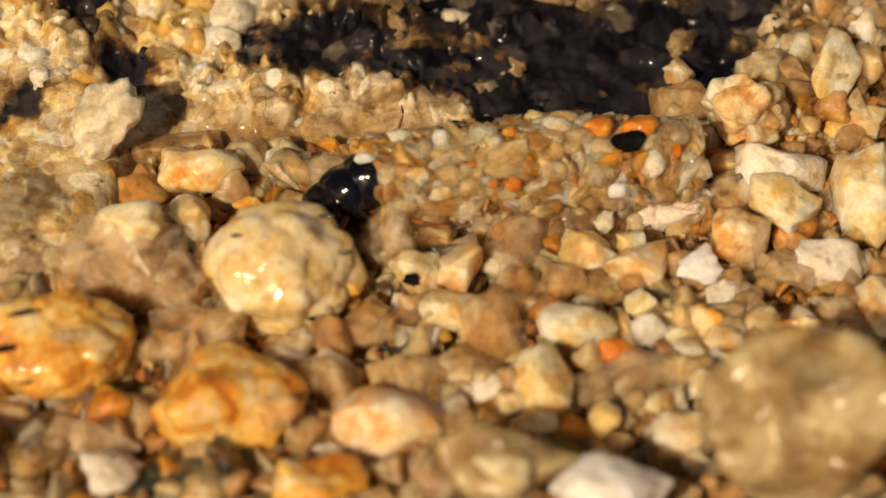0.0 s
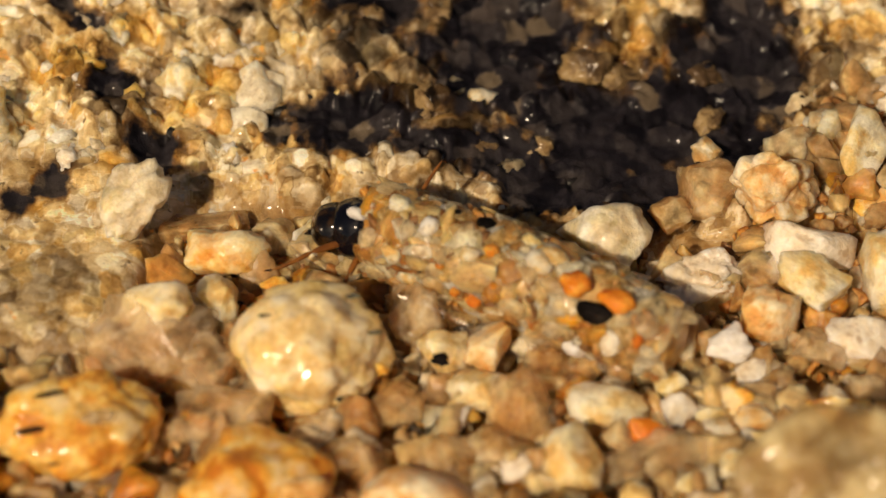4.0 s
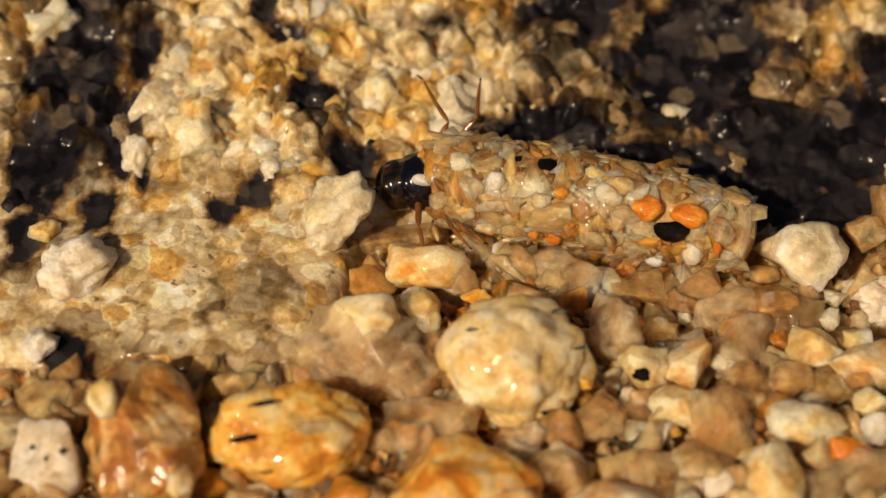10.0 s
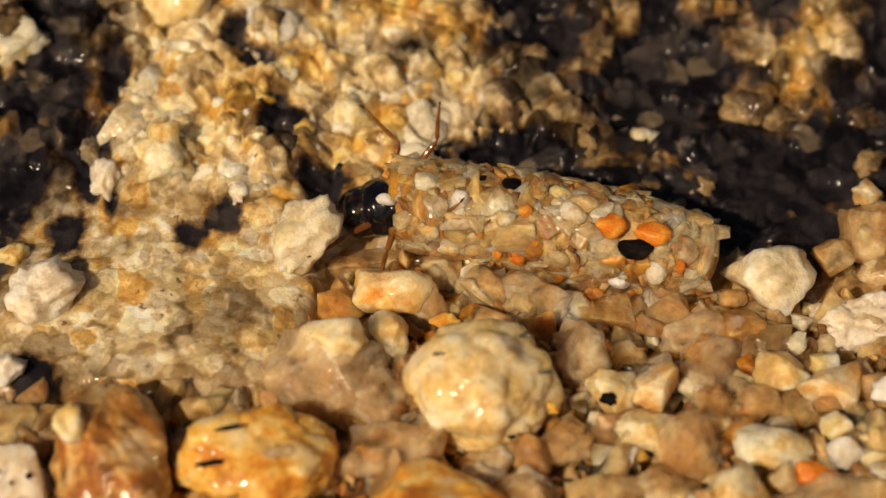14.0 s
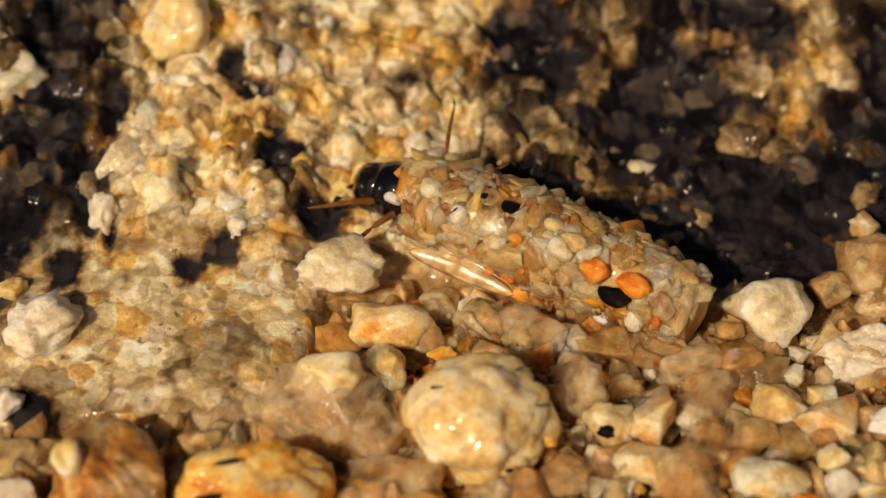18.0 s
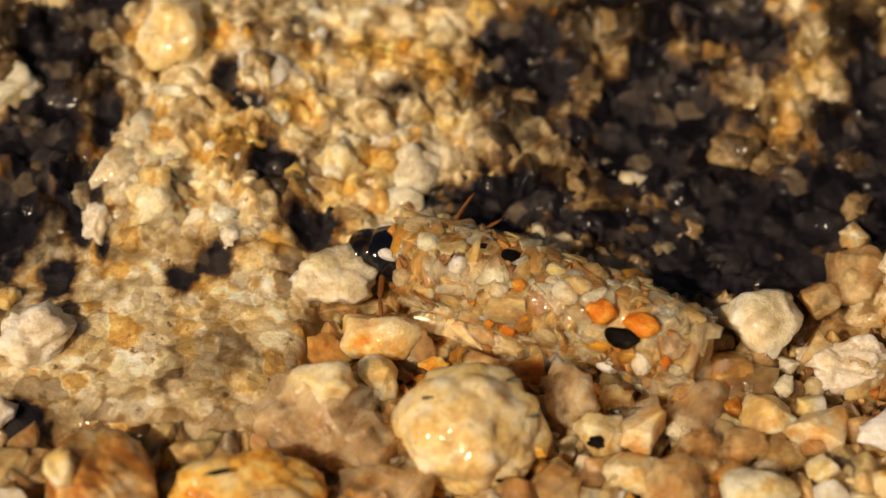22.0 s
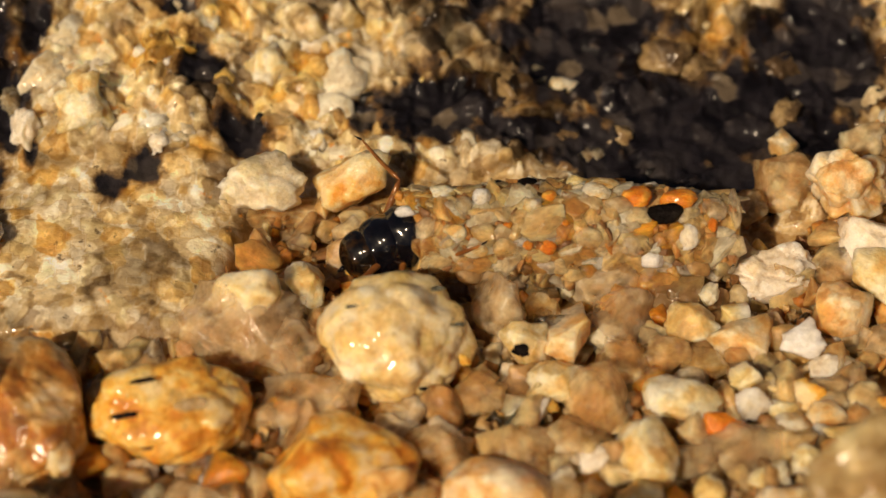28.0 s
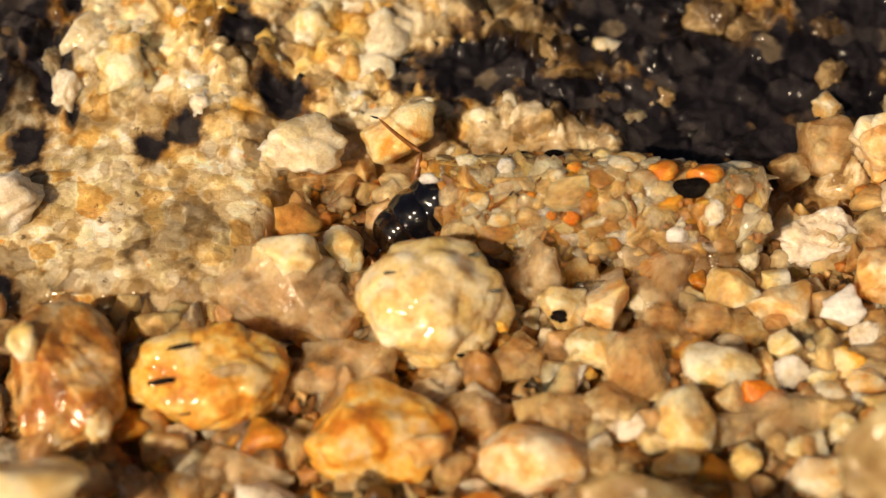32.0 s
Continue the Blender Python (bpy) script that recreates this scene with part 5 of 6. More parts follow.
    set_grain(9.2, -66, 1.0, chalk, "grain", "white grain", (0.55, 0.40, 0.3), 0.08)
    for k, (x, a, sx, sy, mat, label) in enumerate(((1.3, -21, 0.5, 0.45, PEACH, "peach grain"), (2.1, -44, 0.55, 0.34, PEACH, "peach grain"), (1.7, 9, 0.42, 0.55, GREY, "pale grey grain"),
                                  (2.4, 22, 0.4, 0.5, WHITE, "milky grain"), (7.8, 8, 0.68, 0.45, GREY, "clear grey grain"), (3.4, -43, 0.62, 0.55, QUARTZ, "smoky grain"), (6.6, -34, 0.6, 0.5, QUARTZ, "smoky grain"),
                                  (7.0, 26, 0.62, 0.5, PEACH, "pinkish grain"), (10.6, -34, 0.5, 0.6, WHITE, "milky grain"), (11.7, 10, 0.55, 0.6, GLASSY, "clear grain"), (8.3, -46, 0.55, 0.5, GLASSY, "clear grain"),
                                  (12.5, 18, 0.3, 1.05, GLASSY, "clear plate at the tail"), (7.3, 40, 0.75, 0.42, PEACH, "peach grain"), (0.9, 40, 0.55, 0.5, CREAM, "cream grain"), (6.3, 52, 0.5, 0.36, CREAM, "cream grain"), (4.4, 6, 0.44, 0.4, PEACH, "peach grain"))):
        v, f = stone_shape(820 + k, 3, facets=8, cut=0.6, lumps=0.08, rough=0.02)
        set_grain(x, a, 1.0, mesh_of("grain", v * MM, f, mat), "grain", label, (sx, sy, 0.34), 0.06)
    # the ring of silk and fine sand that closes the tail
    v, f = stone_shape(804, 3, facets=5, cut=0.8, lumps=0.06)
    end = part("tail_plug", mesh_of("tail_plug", v * np.array([0.35, 1.1, 1.1]) * MM, f, SILK), SILK, case, "brown plug of silk at the tail")
    end.location = Vector((CASE_LENGTH - 0.1, 0, case_bow(CASE_LENGTH))) * MM
    return case


# ---------------------------------------------------------------- the larva
def horn_material(name, dark, light, rough):
    mat = bpy.data.materials.new(name)
    mat.use_nodes = True
    nodes, links = mat.node_tree.nodes, mat.node_tree.links
    bsdf = nodes["Principled BSDF"]
    coord = nodes.new("ShaderNodeTexCoord")
    n = nodes.new("ShaderNodeTexNoise")
    n.inputs["Scale"].default_value = 1600
    n.inputs["Detail"].default_value = 5
    links.new(coord.outputs["Object"], n.inputs["Vector"])
    r = ramp(nodes, [(0.42, dark), (0.68, light)])
    links.new(n.outputs["Fac"], r.inputs[0])
    links.new(r.outputs[0], bsdf.inputs["Base Color"])
    bsdf.inputs["Roughness"].default_value = rough
    bsdf.inputs["Specular IOR Level"].default_value = 0.03
    bsdf.inputs["Coat Weight"].default_value = 1.0
    bsdf.inputs["Coat Roughness"].default_value = 0.12
    bump = nodes.new("ShaderNodeBump")
    bump.inputs["Distance"].default_value = 0.00005
    bump.inputs["Strength"].default_value = 0.6
    links.new(n.outputs["Fac"], bump.inputs["Height"])
    links.new(bump.outputs[0], bsdf.inputs["Normal"])
    swell = nodes.new("ShaderNodeTexNoise")
    swell.inputs["Scale"].default_value = 1000
    swell.inputs["Detail"].default_value = 1
    links.new(coord.outputs["Object"], swell.inputs["Vector"])
    dimple = nodes.new("ShaderNodeBump")
    dimple.inputs["Distance"].default_value = 0.0006
    dimple.inputs["Strength"].default_value = 0.6
    links.new(swell.outputs["Fac"], dimple.inputs["Height"])
    links.new(dimple.outputs[0], bsdf.inputs["Coat Normal"])
    return mat


HORN = horn_material("dark_chitin", (0.002, 0.002, 0.004), (0.006, 0.005, 0.008), 0.35)
HEAD = horn_material("brown_black_chitin", (0.003, 0.002, 0.002), (0.045, 0.022, 0.008), 0.35)
LEG = horn_material("amber_chitin", (0.16, 0.055, 0.014), (0.34, 0.13, 0.03), 0.3)
FLESH = horn_material("pale_membrane", (0.20, 0.14, 0.08), (0.36, 0.27, 0.17), 0.4)


def blob(rx, ry, rz, level=3, seed=1, dent=0.02):
    v, f = ICO[level]
    r = 1 + dent * waves(v, 1.5, seed, 2)
    return v * r[:, None] * np.array([rx, ry, rz]) * MM, f


def limb(a, b, ra, rb, bend=0.0):
    """A tapered, rounded rod from a to b (mm)."""
    a, b = np.array(a, float), np.array(b, float)
    d = b - a
    d /= np.linalg.norm(d)
    u = np.cross(d, (0.3, 0.2, 1.0))
    u /= np.linalg.norm(u)
    w = np.cross(d, u)
    verts, faces, sides, rings = [], [], 9, 8
    for i in range(rings + 1):
        t = i / rings
        r = (ra + (rb - ra) * t) * (1.0 if 0 < i < rings else 0.35) * (1 + 0.18 * math.sin(math.pi * t))
        c = a + (b - a) * t + w * bend * math.sin(math.pi * t)
        for j in range(sides):
            q = 6.2832 * j / sides
            verts.append(c + r * (u * math.cos(q) + w * math.sin(q)))
    for i in range(rings):
        for j in range(sides):
            k = (j + 1) % sides
            faces.append((i * sides + j, i * sides + k, (i + 1) * sides + k, (i + 1) * sides + j))
    return np.array(verts) * MM, faces


def build_larva():
    """The larva's front part; its origin lies in the case's mouth and it looks along -x."""
    larva = new("caddisfly_larva")
    tagged(larva, "caddisfly larva with glossy black head and amber legs, in its case", "insect larva")
    v, f = blob(1.12, 1.06, 1.08, 4, 3, 0.035)
    head = part("head", mesh_of("head", v, f, HEAD), HEAD, larva, "glossy black head")
    head.location = Vector((-1.72, 0, -0.30)) * MM
    for side in (-1, 1):
        v, f = blob(0.13, 0.10, 0.13, 2, 4)
        eye = part("eye", mesh_of("eye", v, f, HORN), HORN, head)
        eye.location = Vector((-0.55, 0.82 * side, 0.16)) * MM
        v, f = limb((0, 0, 0), (-0.32, 0.16 * -side, -0.14), 0.13, 0.03)
        jaw = part("mandible", mesh_of("mandible", v, f, HORN), HORN, head)
        jaw.location = Vector((-0.98, 0.26 * side, -0.34)) * MM
    v, f = blob(1.3, 1.24, 1.26, 4, 6, 0.025)
    plate = part("pronotum", mesh_of("pronotum", v, f, HORN), HORN, larva, "shiny black shield behind the head")
    plate.location = Vector((-0.85, 0, -0.08)) * MM
    v, f = blob(1.3, 1.34, 1.34, 4, 7, 0.02)
    second = part("mesonotum", mesh_of("mesonotum", v, f, HORN), HORN, larva, "dark brown second shield")
    second.location = Vector((0.1, 0, 0.05)) * MM
    v, f = blob(1.6, 1.15, 1.1, 3, 8, 0.03)
    body = part("abdomen", mesh_of("abdomen", v, f, FLESH), FLESH, larva, "pale soft body inside the case")
    body.location = Vector((1.9, 0, 0.1)) * MM
    legs = []
    # hip, knee, foot: along the case and up across the line of sight; the feet lie away from the eye, on the ground
    rest = (((-0.9, 0.6), (-0.1, 2.5), (-1.6, 4.2)), ((-0.3, 0.8), (1.1, 2.8), (0.9, 4.4)), ((0.2, 0.9), (1.6, 2.0), (2.3, 2.7)),
            ((-0.9, -0.6), (-2.0, -1.5), (-3.0, -2.6)), ((-0.3, -0.8), (-0.3, -2.0), (-0.2, -3.6)), ((0.2, -0.9), (0.95, -1.8), (2.2, -2.6)))
    for (hx, hz), (kx, kz), (fx, fz) in rest:
        low = hz < 0
        knee = (kx - hx, -1.0 if low else -0.35, kz - hz)
        foot = (fx - hx, -2.0 if low else 0.55, fz - hz)
        toe = (foot[0] + 0.22 * (fx - kx), -2.3 if low else 0.75, foot[2] + 0.1 * (fz - kz))
        v, f = limb((0, 0, 0), knee, 0.14, 0.11)
        leg = part("leg", mesh_of("leg", v, f, LEG), LEG, larva, "slender amber jointed leg")
        leg.location = Vector((hx, 0.45, hz)) * MM
        v, f = limb(knee, foot, 0.10, 0.05, 0.05)
        part("shin", mesh_of("shin", v, f, LEG), LEG, leg)
        v, f = limb(foot, toe, 0.05, 0.015)
        part("claw", mesh_of("claw", v, f, HORN), HORN, leg)
        legs.append(leg)
    return larva, legs, head



# ---------------------------------------------------------------- the film of water drawn over the case
def water_material():
    mat = bpy.data.materials.new("clear_water")
    mat.use_nodes = True
    nodes, links = mat.node_tree.nodes, mat.node_tree.links
    bsdf = nodes["Principled BSDF"]
    bsdf.inputs["Base Color"].default_value = (0.98, 0.96, 0.92, 1)
    bsdf.inputs["Transmission Weight"].default_value = 1.0
    bsdf.inputs["Roughness"].default_value = 0.19
    bsdf.inputs["IOR"].default_value = 1.33
    coord = nodes.new("ShaderNodeTexCoord")
    n = nodes.new("ShaderNodeTexNoise")
    n.inputs["Scale"].default_value = 600
    n.inputs["Detail"].default_value = 2
    links.new(coord.outputs["Object"], n.inputs["Vector"])
    bump = nodes.new("ShaderNodeBump")
    bump.inputs["Distance"].default_value = 0.0003
    bump.inputs["Strength"].default_value = 0.3
    links.new(n.outputs["Fac"], bump.inputs["Height"])
    links.new(bump.outputs[0], bsdf.inputs["Normal"])
    return mat


def build_water():
    """The lip of water that clings along the case's lower side near the mouth, and the drop drawn round the mouth."""
    film_mat = water_material()
    v, f = ICO[4]
    v = v * np.array([2.3, 0.16, 0.46])
    v[:, 1] += 0.177 * v[:, 0] -0.091 * v[:, 2]
    v[:, 2] += 0.10 * (1 - (v[:, 0] / 2.3) ** 2)
    ob = new("water_film", mesh_of("water_film", (v + np.array([3.2, -1.2, -2.2])) * MM, f, film_mat))
    ob.visible_shadow = False
    verts, faces, n, k = [], [], 36, 12
    for i in range(n + 1):
        u = i / n
        a = radians(-120 + 190 * u)
        r = 0.13 * math.sin(math.pi * u) ** 0.7 + 0.01
        big = 1.72 + 0.06 * math.sin(5 * a)
        for j in range(k):
            q = 6.2832 * j / k
            verts.append((0.75 + 2.0 * r * math.cos(q), -(big + r * math.sin(q)) * math.cos(a), (big + r * math.sin(q)) * math.sin(a)))
    for i in range(n):
        for j in range(k):
            faces.append((i * k + j, i * k + (j + 1) % k, (i + 1) * k + (j + 1) % k, (i + 1) * k + j))
    drop = part("meniscus", mesh_of("meniscus", np.array(verts) * MM, faces, film_mat), film_mat, ob, "clear rounded lip of water at the mouth")
    drop.visible_shadow = False
    return tagged(ob, "clear film of water clinging along the case", "water film")
for sx, sy, sz, px, py, pz in ((0.42, 0.3, 0.22, -0.15, -0.60, 0.52),):
    spot_on(spot_grain, px, py, pz, sx, sy, sz, BLACK, 31, "mica_spot", "black mica spot")


# ---- loose sand between the pebbles
def in_bed(x, y, chance):
    edge = -8.4 + 2.6 * max(0.0, x + 6.6)
    return y < min(edge, -0.5 - 1.9 * min(1.0, max(0.0, x - 8.0) / 2.5) + 1.5 * max(0.0, x - 18.5))


scatter("coarse_sand", "coarse wet sand of cream, orange and smoky grains", SAND, 5200, (-24, 34, -30, 6), (0.2, 0.95), 3, in_bed, 0.2)
scatter("fine_sand", "fine dark wet sand between the pebbles", SILT, 5200, (-24, 34, -30, 6), (0.16, 0.42), 4, in_bed, 0.0)
def on_pale_rock(x, y, chance):
    return not in_bed(x, y, chance) and (y > 3 or x > -4 or chance > 0.95) and surface(x, y, "mica") < 0.45 and chance > 1.05 * surface(x, y, "grey")


def on_dark_rock(x, y, chance):
    return not in_bed(x, y, chance) and (surface(x, y, "mica") > 0.42 or chance < 0.35 * surface(x, y, "grey"))


scatter("granite_grit", "pale crumbling crystals of the weathered granite", GRIT, 1100, (-24, 34, -9, 36), (0.3, 1.4), 6, on_pale_rock, 0.92, True)
scatter("dark_grit", "black and brown crystals in the granite", DARK_GRIT, 260, (-24, 34, -9, 36), (0.3, 1.0), 8, on_dark_rock, 0.9, True)

case = build_case()
larva, legs, head = build_larva()
water = build_water()


def motions():
    walk(case, [
        (0, pose(0.005547, -0.004389, 0.001751, -70.91, -0.01, 5.41)),
        (1, pose(0.005238, -0.004153, 0.001751, -59.88, 0.00, -2.41)),
        (2, pose(0.004669, -0.003531, 0.001752, -60.81, 0.01, -22.81)),
        (3, pose(0.004697, -0.003256, 0.001753, -60.51, 0.01, -27.33)),
        (3.5, pose(0.004744, -0.003195, 0.001753, -49.96, 0.02, -26.04)),
        (5.5, pose(0.003666, 0.000241, 0.001824, -45.59, 0.34, -51.70)),
        (6, pose(0.003420, 0.000374, 0.001834, -34.49, 0.39, -49.53)),
        (6.5, pose(0.002062, 0.001162, 0.001867, -29.76, 0.54, -45.23)),
        (7, pose(0.000082, 0.000929, 0.001832, -25.49, 0.37, -31.80)),
        (7.5, pose(-0.000697, 0.001782, 0.001907, -26.45, 0.68, -27.08)),
        (8, pose(-0.000870, 0.001417, 0.001865, -34.38, 0.51, -24.82)),
        (9, pose(-0.000976, 0.000444, 0.001812, -37.66, 0.28, -18.61)),
        (10, pose(-0.000899, 0.001161, 0.001849, -30.24, 0.41, -14.46)),
        (11, pose(-0.000822, 0.001208, 0.001853, -26.62, 0.44, -14.63)),
        (12, pose(-0.000974, 0.001310, 0.001861, -28.56, 0.47, -14.92)),
        (13, pose(-0.001014, 0.001194, 0.001852, -32.93, 0.43, -15.14)),
        (13.5, pose(-0.001145, 0.001168, 0.001848, -35.46, 0.41, -14.42)),
        (15.5, pose(-0.000906, 0.000947, 0.001836, -37.82, 0.35, -12.71)),
        (16, pose(-0.000950, 0.000832, 0.001832, -41.23, 0.34, -11.09)),
        (16.5, pose(-0.000974, 0.000841, 0.001831, -39.59, 0.35, -13.51)),
        (17, pose(-0.000947, 0.002229, 0.001953, -34.92, 0.91, -23.82)),
        (17.5, pose(-0.000839, 0.002902, 0.002072, -29.11, 1.49, -29.40)),
        (18, pose(-0.000378, 0.003227, 0.002133, -22.35, 1.85, -29.91)),
        (19, pose(-0.000220, 0.003624, 0.002192, -16.51, 2.10, -33.67)),
        (20, pose(0.001111, 0.004198, 0.002290, -15.19, 2.57, -39.08)),
        (21, pose(0.000426, 0.003219, 0.002099, -20.25, 1.62, -36.29)),
        (22, pose(-0.000397, 0.000472, 0.001809, -33.36, 0.27, -25.01)),
        (23, pose(0.000791, -0.000208, 0.001786, -44.75, 0.16, -22.04)),
        (24, pose(0.000353, -0.000388, 0.001778, -48.63, 0.13, -19.59)),
        (24.5, pose(0.001162, -0.001009, 0.001768, -55.54, 0.08, -14.17)),
        (25, pose(0.002208, -0.001098, 0.001767, -64.73, 0.06, -9.25)),
        (25.5, pose(0.002081, -0.001468, 0.001762, -73.73, 0.04, -9.13)),
        (26, pose(0.002212, -0.002347, 0.001756, -78.29, 0.02, -4.66)),
        (26.5, pose(0.002804, -0.003525, 0.001752, -74.53, -0.00, 1.12)),
        (28.5, pose(0.002772, -0.003251, 0.001753, -66.37, 0.00, -0.06)),
        (29, pose(0.002473, -0.003107, 0.001753, -61.31, 0.00, -1.12)),
        (30, pose(0.001848, -0.003620, 0.001752, -61.61, 0.00, -0.73)),
        (31, pose(0.001868, -0.003348, 0.001753, -64.65, 0.00, -1.47)),
        (32, pose(0.002201, -0.003715, 0.001752, -74.51, 0.00, -1.41)),
    ])
    walk(larva, [
        (0, pose(0.005050, -0.004436, 0.001751, -48.09, -10.16, 16.52)),
        (1, pose(0.004838, -0.004136, 0.001751, -47.50, -10.26, 8.59)),
        (2, pose(0.004531, -0.003473, 0.001752, -48.93, -9.97, -11.56)),
        (3, pose(0.004564, -0.003187, 0.001753, -49.78, -9.80, -15.93)),
        (3.5, pose(0.004609, -0.003129, 0.001753, -47.59, -8.14, -17.21)),
        (5.5, pose(0.003573, 0.000359, 0.001825, -56.46, 0.34, -51.70)),
        (6, pose(0.003323, 0.000488, 0.001835, -55.35, 0.39, -49.53)),
        (6.5, pose(0.001957, 0.001269, 0.001869, -53.50, 0.54, -45.23)),
        (7, pose(-0.000088, 0.001034, 0.001834, -49.21, 0.37, -31.80)),
        (7.5, pose(-0.000875, 0.001873, 0.001909, -47.71, 0.68, -27.08)),
        (8, pose(-0.001052, 0.001501, 0.001868, -47.71, -2.86, -21.12)),
        (9, pose(-0.001166, 0.000507, 0.001813, -46.99, -5.20, -12.77)),
        (10, pose(-0.000995, 0.001186, 0.001849, -46.22, -3.05, -10.85)),
        (11, pose(-0.000919, 0.001232, 0.001854, -46.98, -2.98, -10.98)),
        (12, pose(-0.000878, 0.001284, 0.001860, -46.14, -3.00, -11.32)),
        (13, pose(-0.000917, 0.001168, 0.001851, -46.15, -3.03, -11.54)),
        (13.5, pose(-0.001290, 0.001205, 0.001849, -46.00, -5.17, -8.67)),
        (15.5, pose(-0.001052, 0.000980, 0.001837, -45.67, -6.67, -5.57)),
        (16, pose(-0.001097, 0.000861, 0.001833, -45.50, -5.29, -5.40)),
        (16.5, pose(-0.001120, 0.000876, 0.001832, -46.27, -8.00, -4.87)),
        (17, pose(-0.001359, 0.002411, 0.001960, -48.02, 0.91, -23.82)),
        (17.5, pose(-0.001187, 0.003098, 0.002083, -48.58, 1.49, -29.40)),
        (18, pose(-0.000725, 0.003426, 0.002146, -48.49, 1.85, -29.91)),
        (19, pose(-0.000387, 0.003735, 0.002198, -49.75, 2.10, -33.67)),
        (20, pose(0.000956, 0.004324, 0.002300, -51.40, 2.57, -39.08)),
        (21, pose(0.000216, 0.003432, 0.002147, -49.85, 4.85, -40.11)),
        (22, pose(-0.000579, 0.000557, 0.001810, -46.71, 0.27, -25.01)),
        (23, pose(0.000597, -0.000158, 0.001762, -46.82, -3.26, -18.40)),
        (24, pose(0.000064, -0.000306, 0.001762, -46.26, -3.33, -15.98)),
        (24.5, pose(0.001016, -0.000973, 0.001769, -45.99, -5.50, -8.43)),
        (25, pose(0.001961, -0.001058, 0.001767, -45.79, -6.95, -2.10)),
        (25.5, pose(0.001933, -0.001444, 0.001762, -46.57, -9.68, 0.99)),
        (26, pose(0.002062, -0.002335, 0.001756, -46.81, -9.67, 5.50)),
        (26.5, pose(0.002504, -0.003531, 0.001752, -46.90, -6.87, 8.41)),
        (28.5, pose(0.001872, -0.003250, 0.001753, -47.87, -10.19, 11.00)),
        (29, pose(0.001473, -0.003088, 0.001753, -49.27, -14.77, 15.37)),
        (30, pose(0.000948, -0.003609, 0.001752, -50.90, -14.29, 16.17)),
        (31, pose(0.001268, -0.003332, 0.001753, -50.84, -14.31, 15.41)),
        (32, pose(0.001801, -0.003705, 0.001752, -51.87, -16.76, 18.76)),
    ])
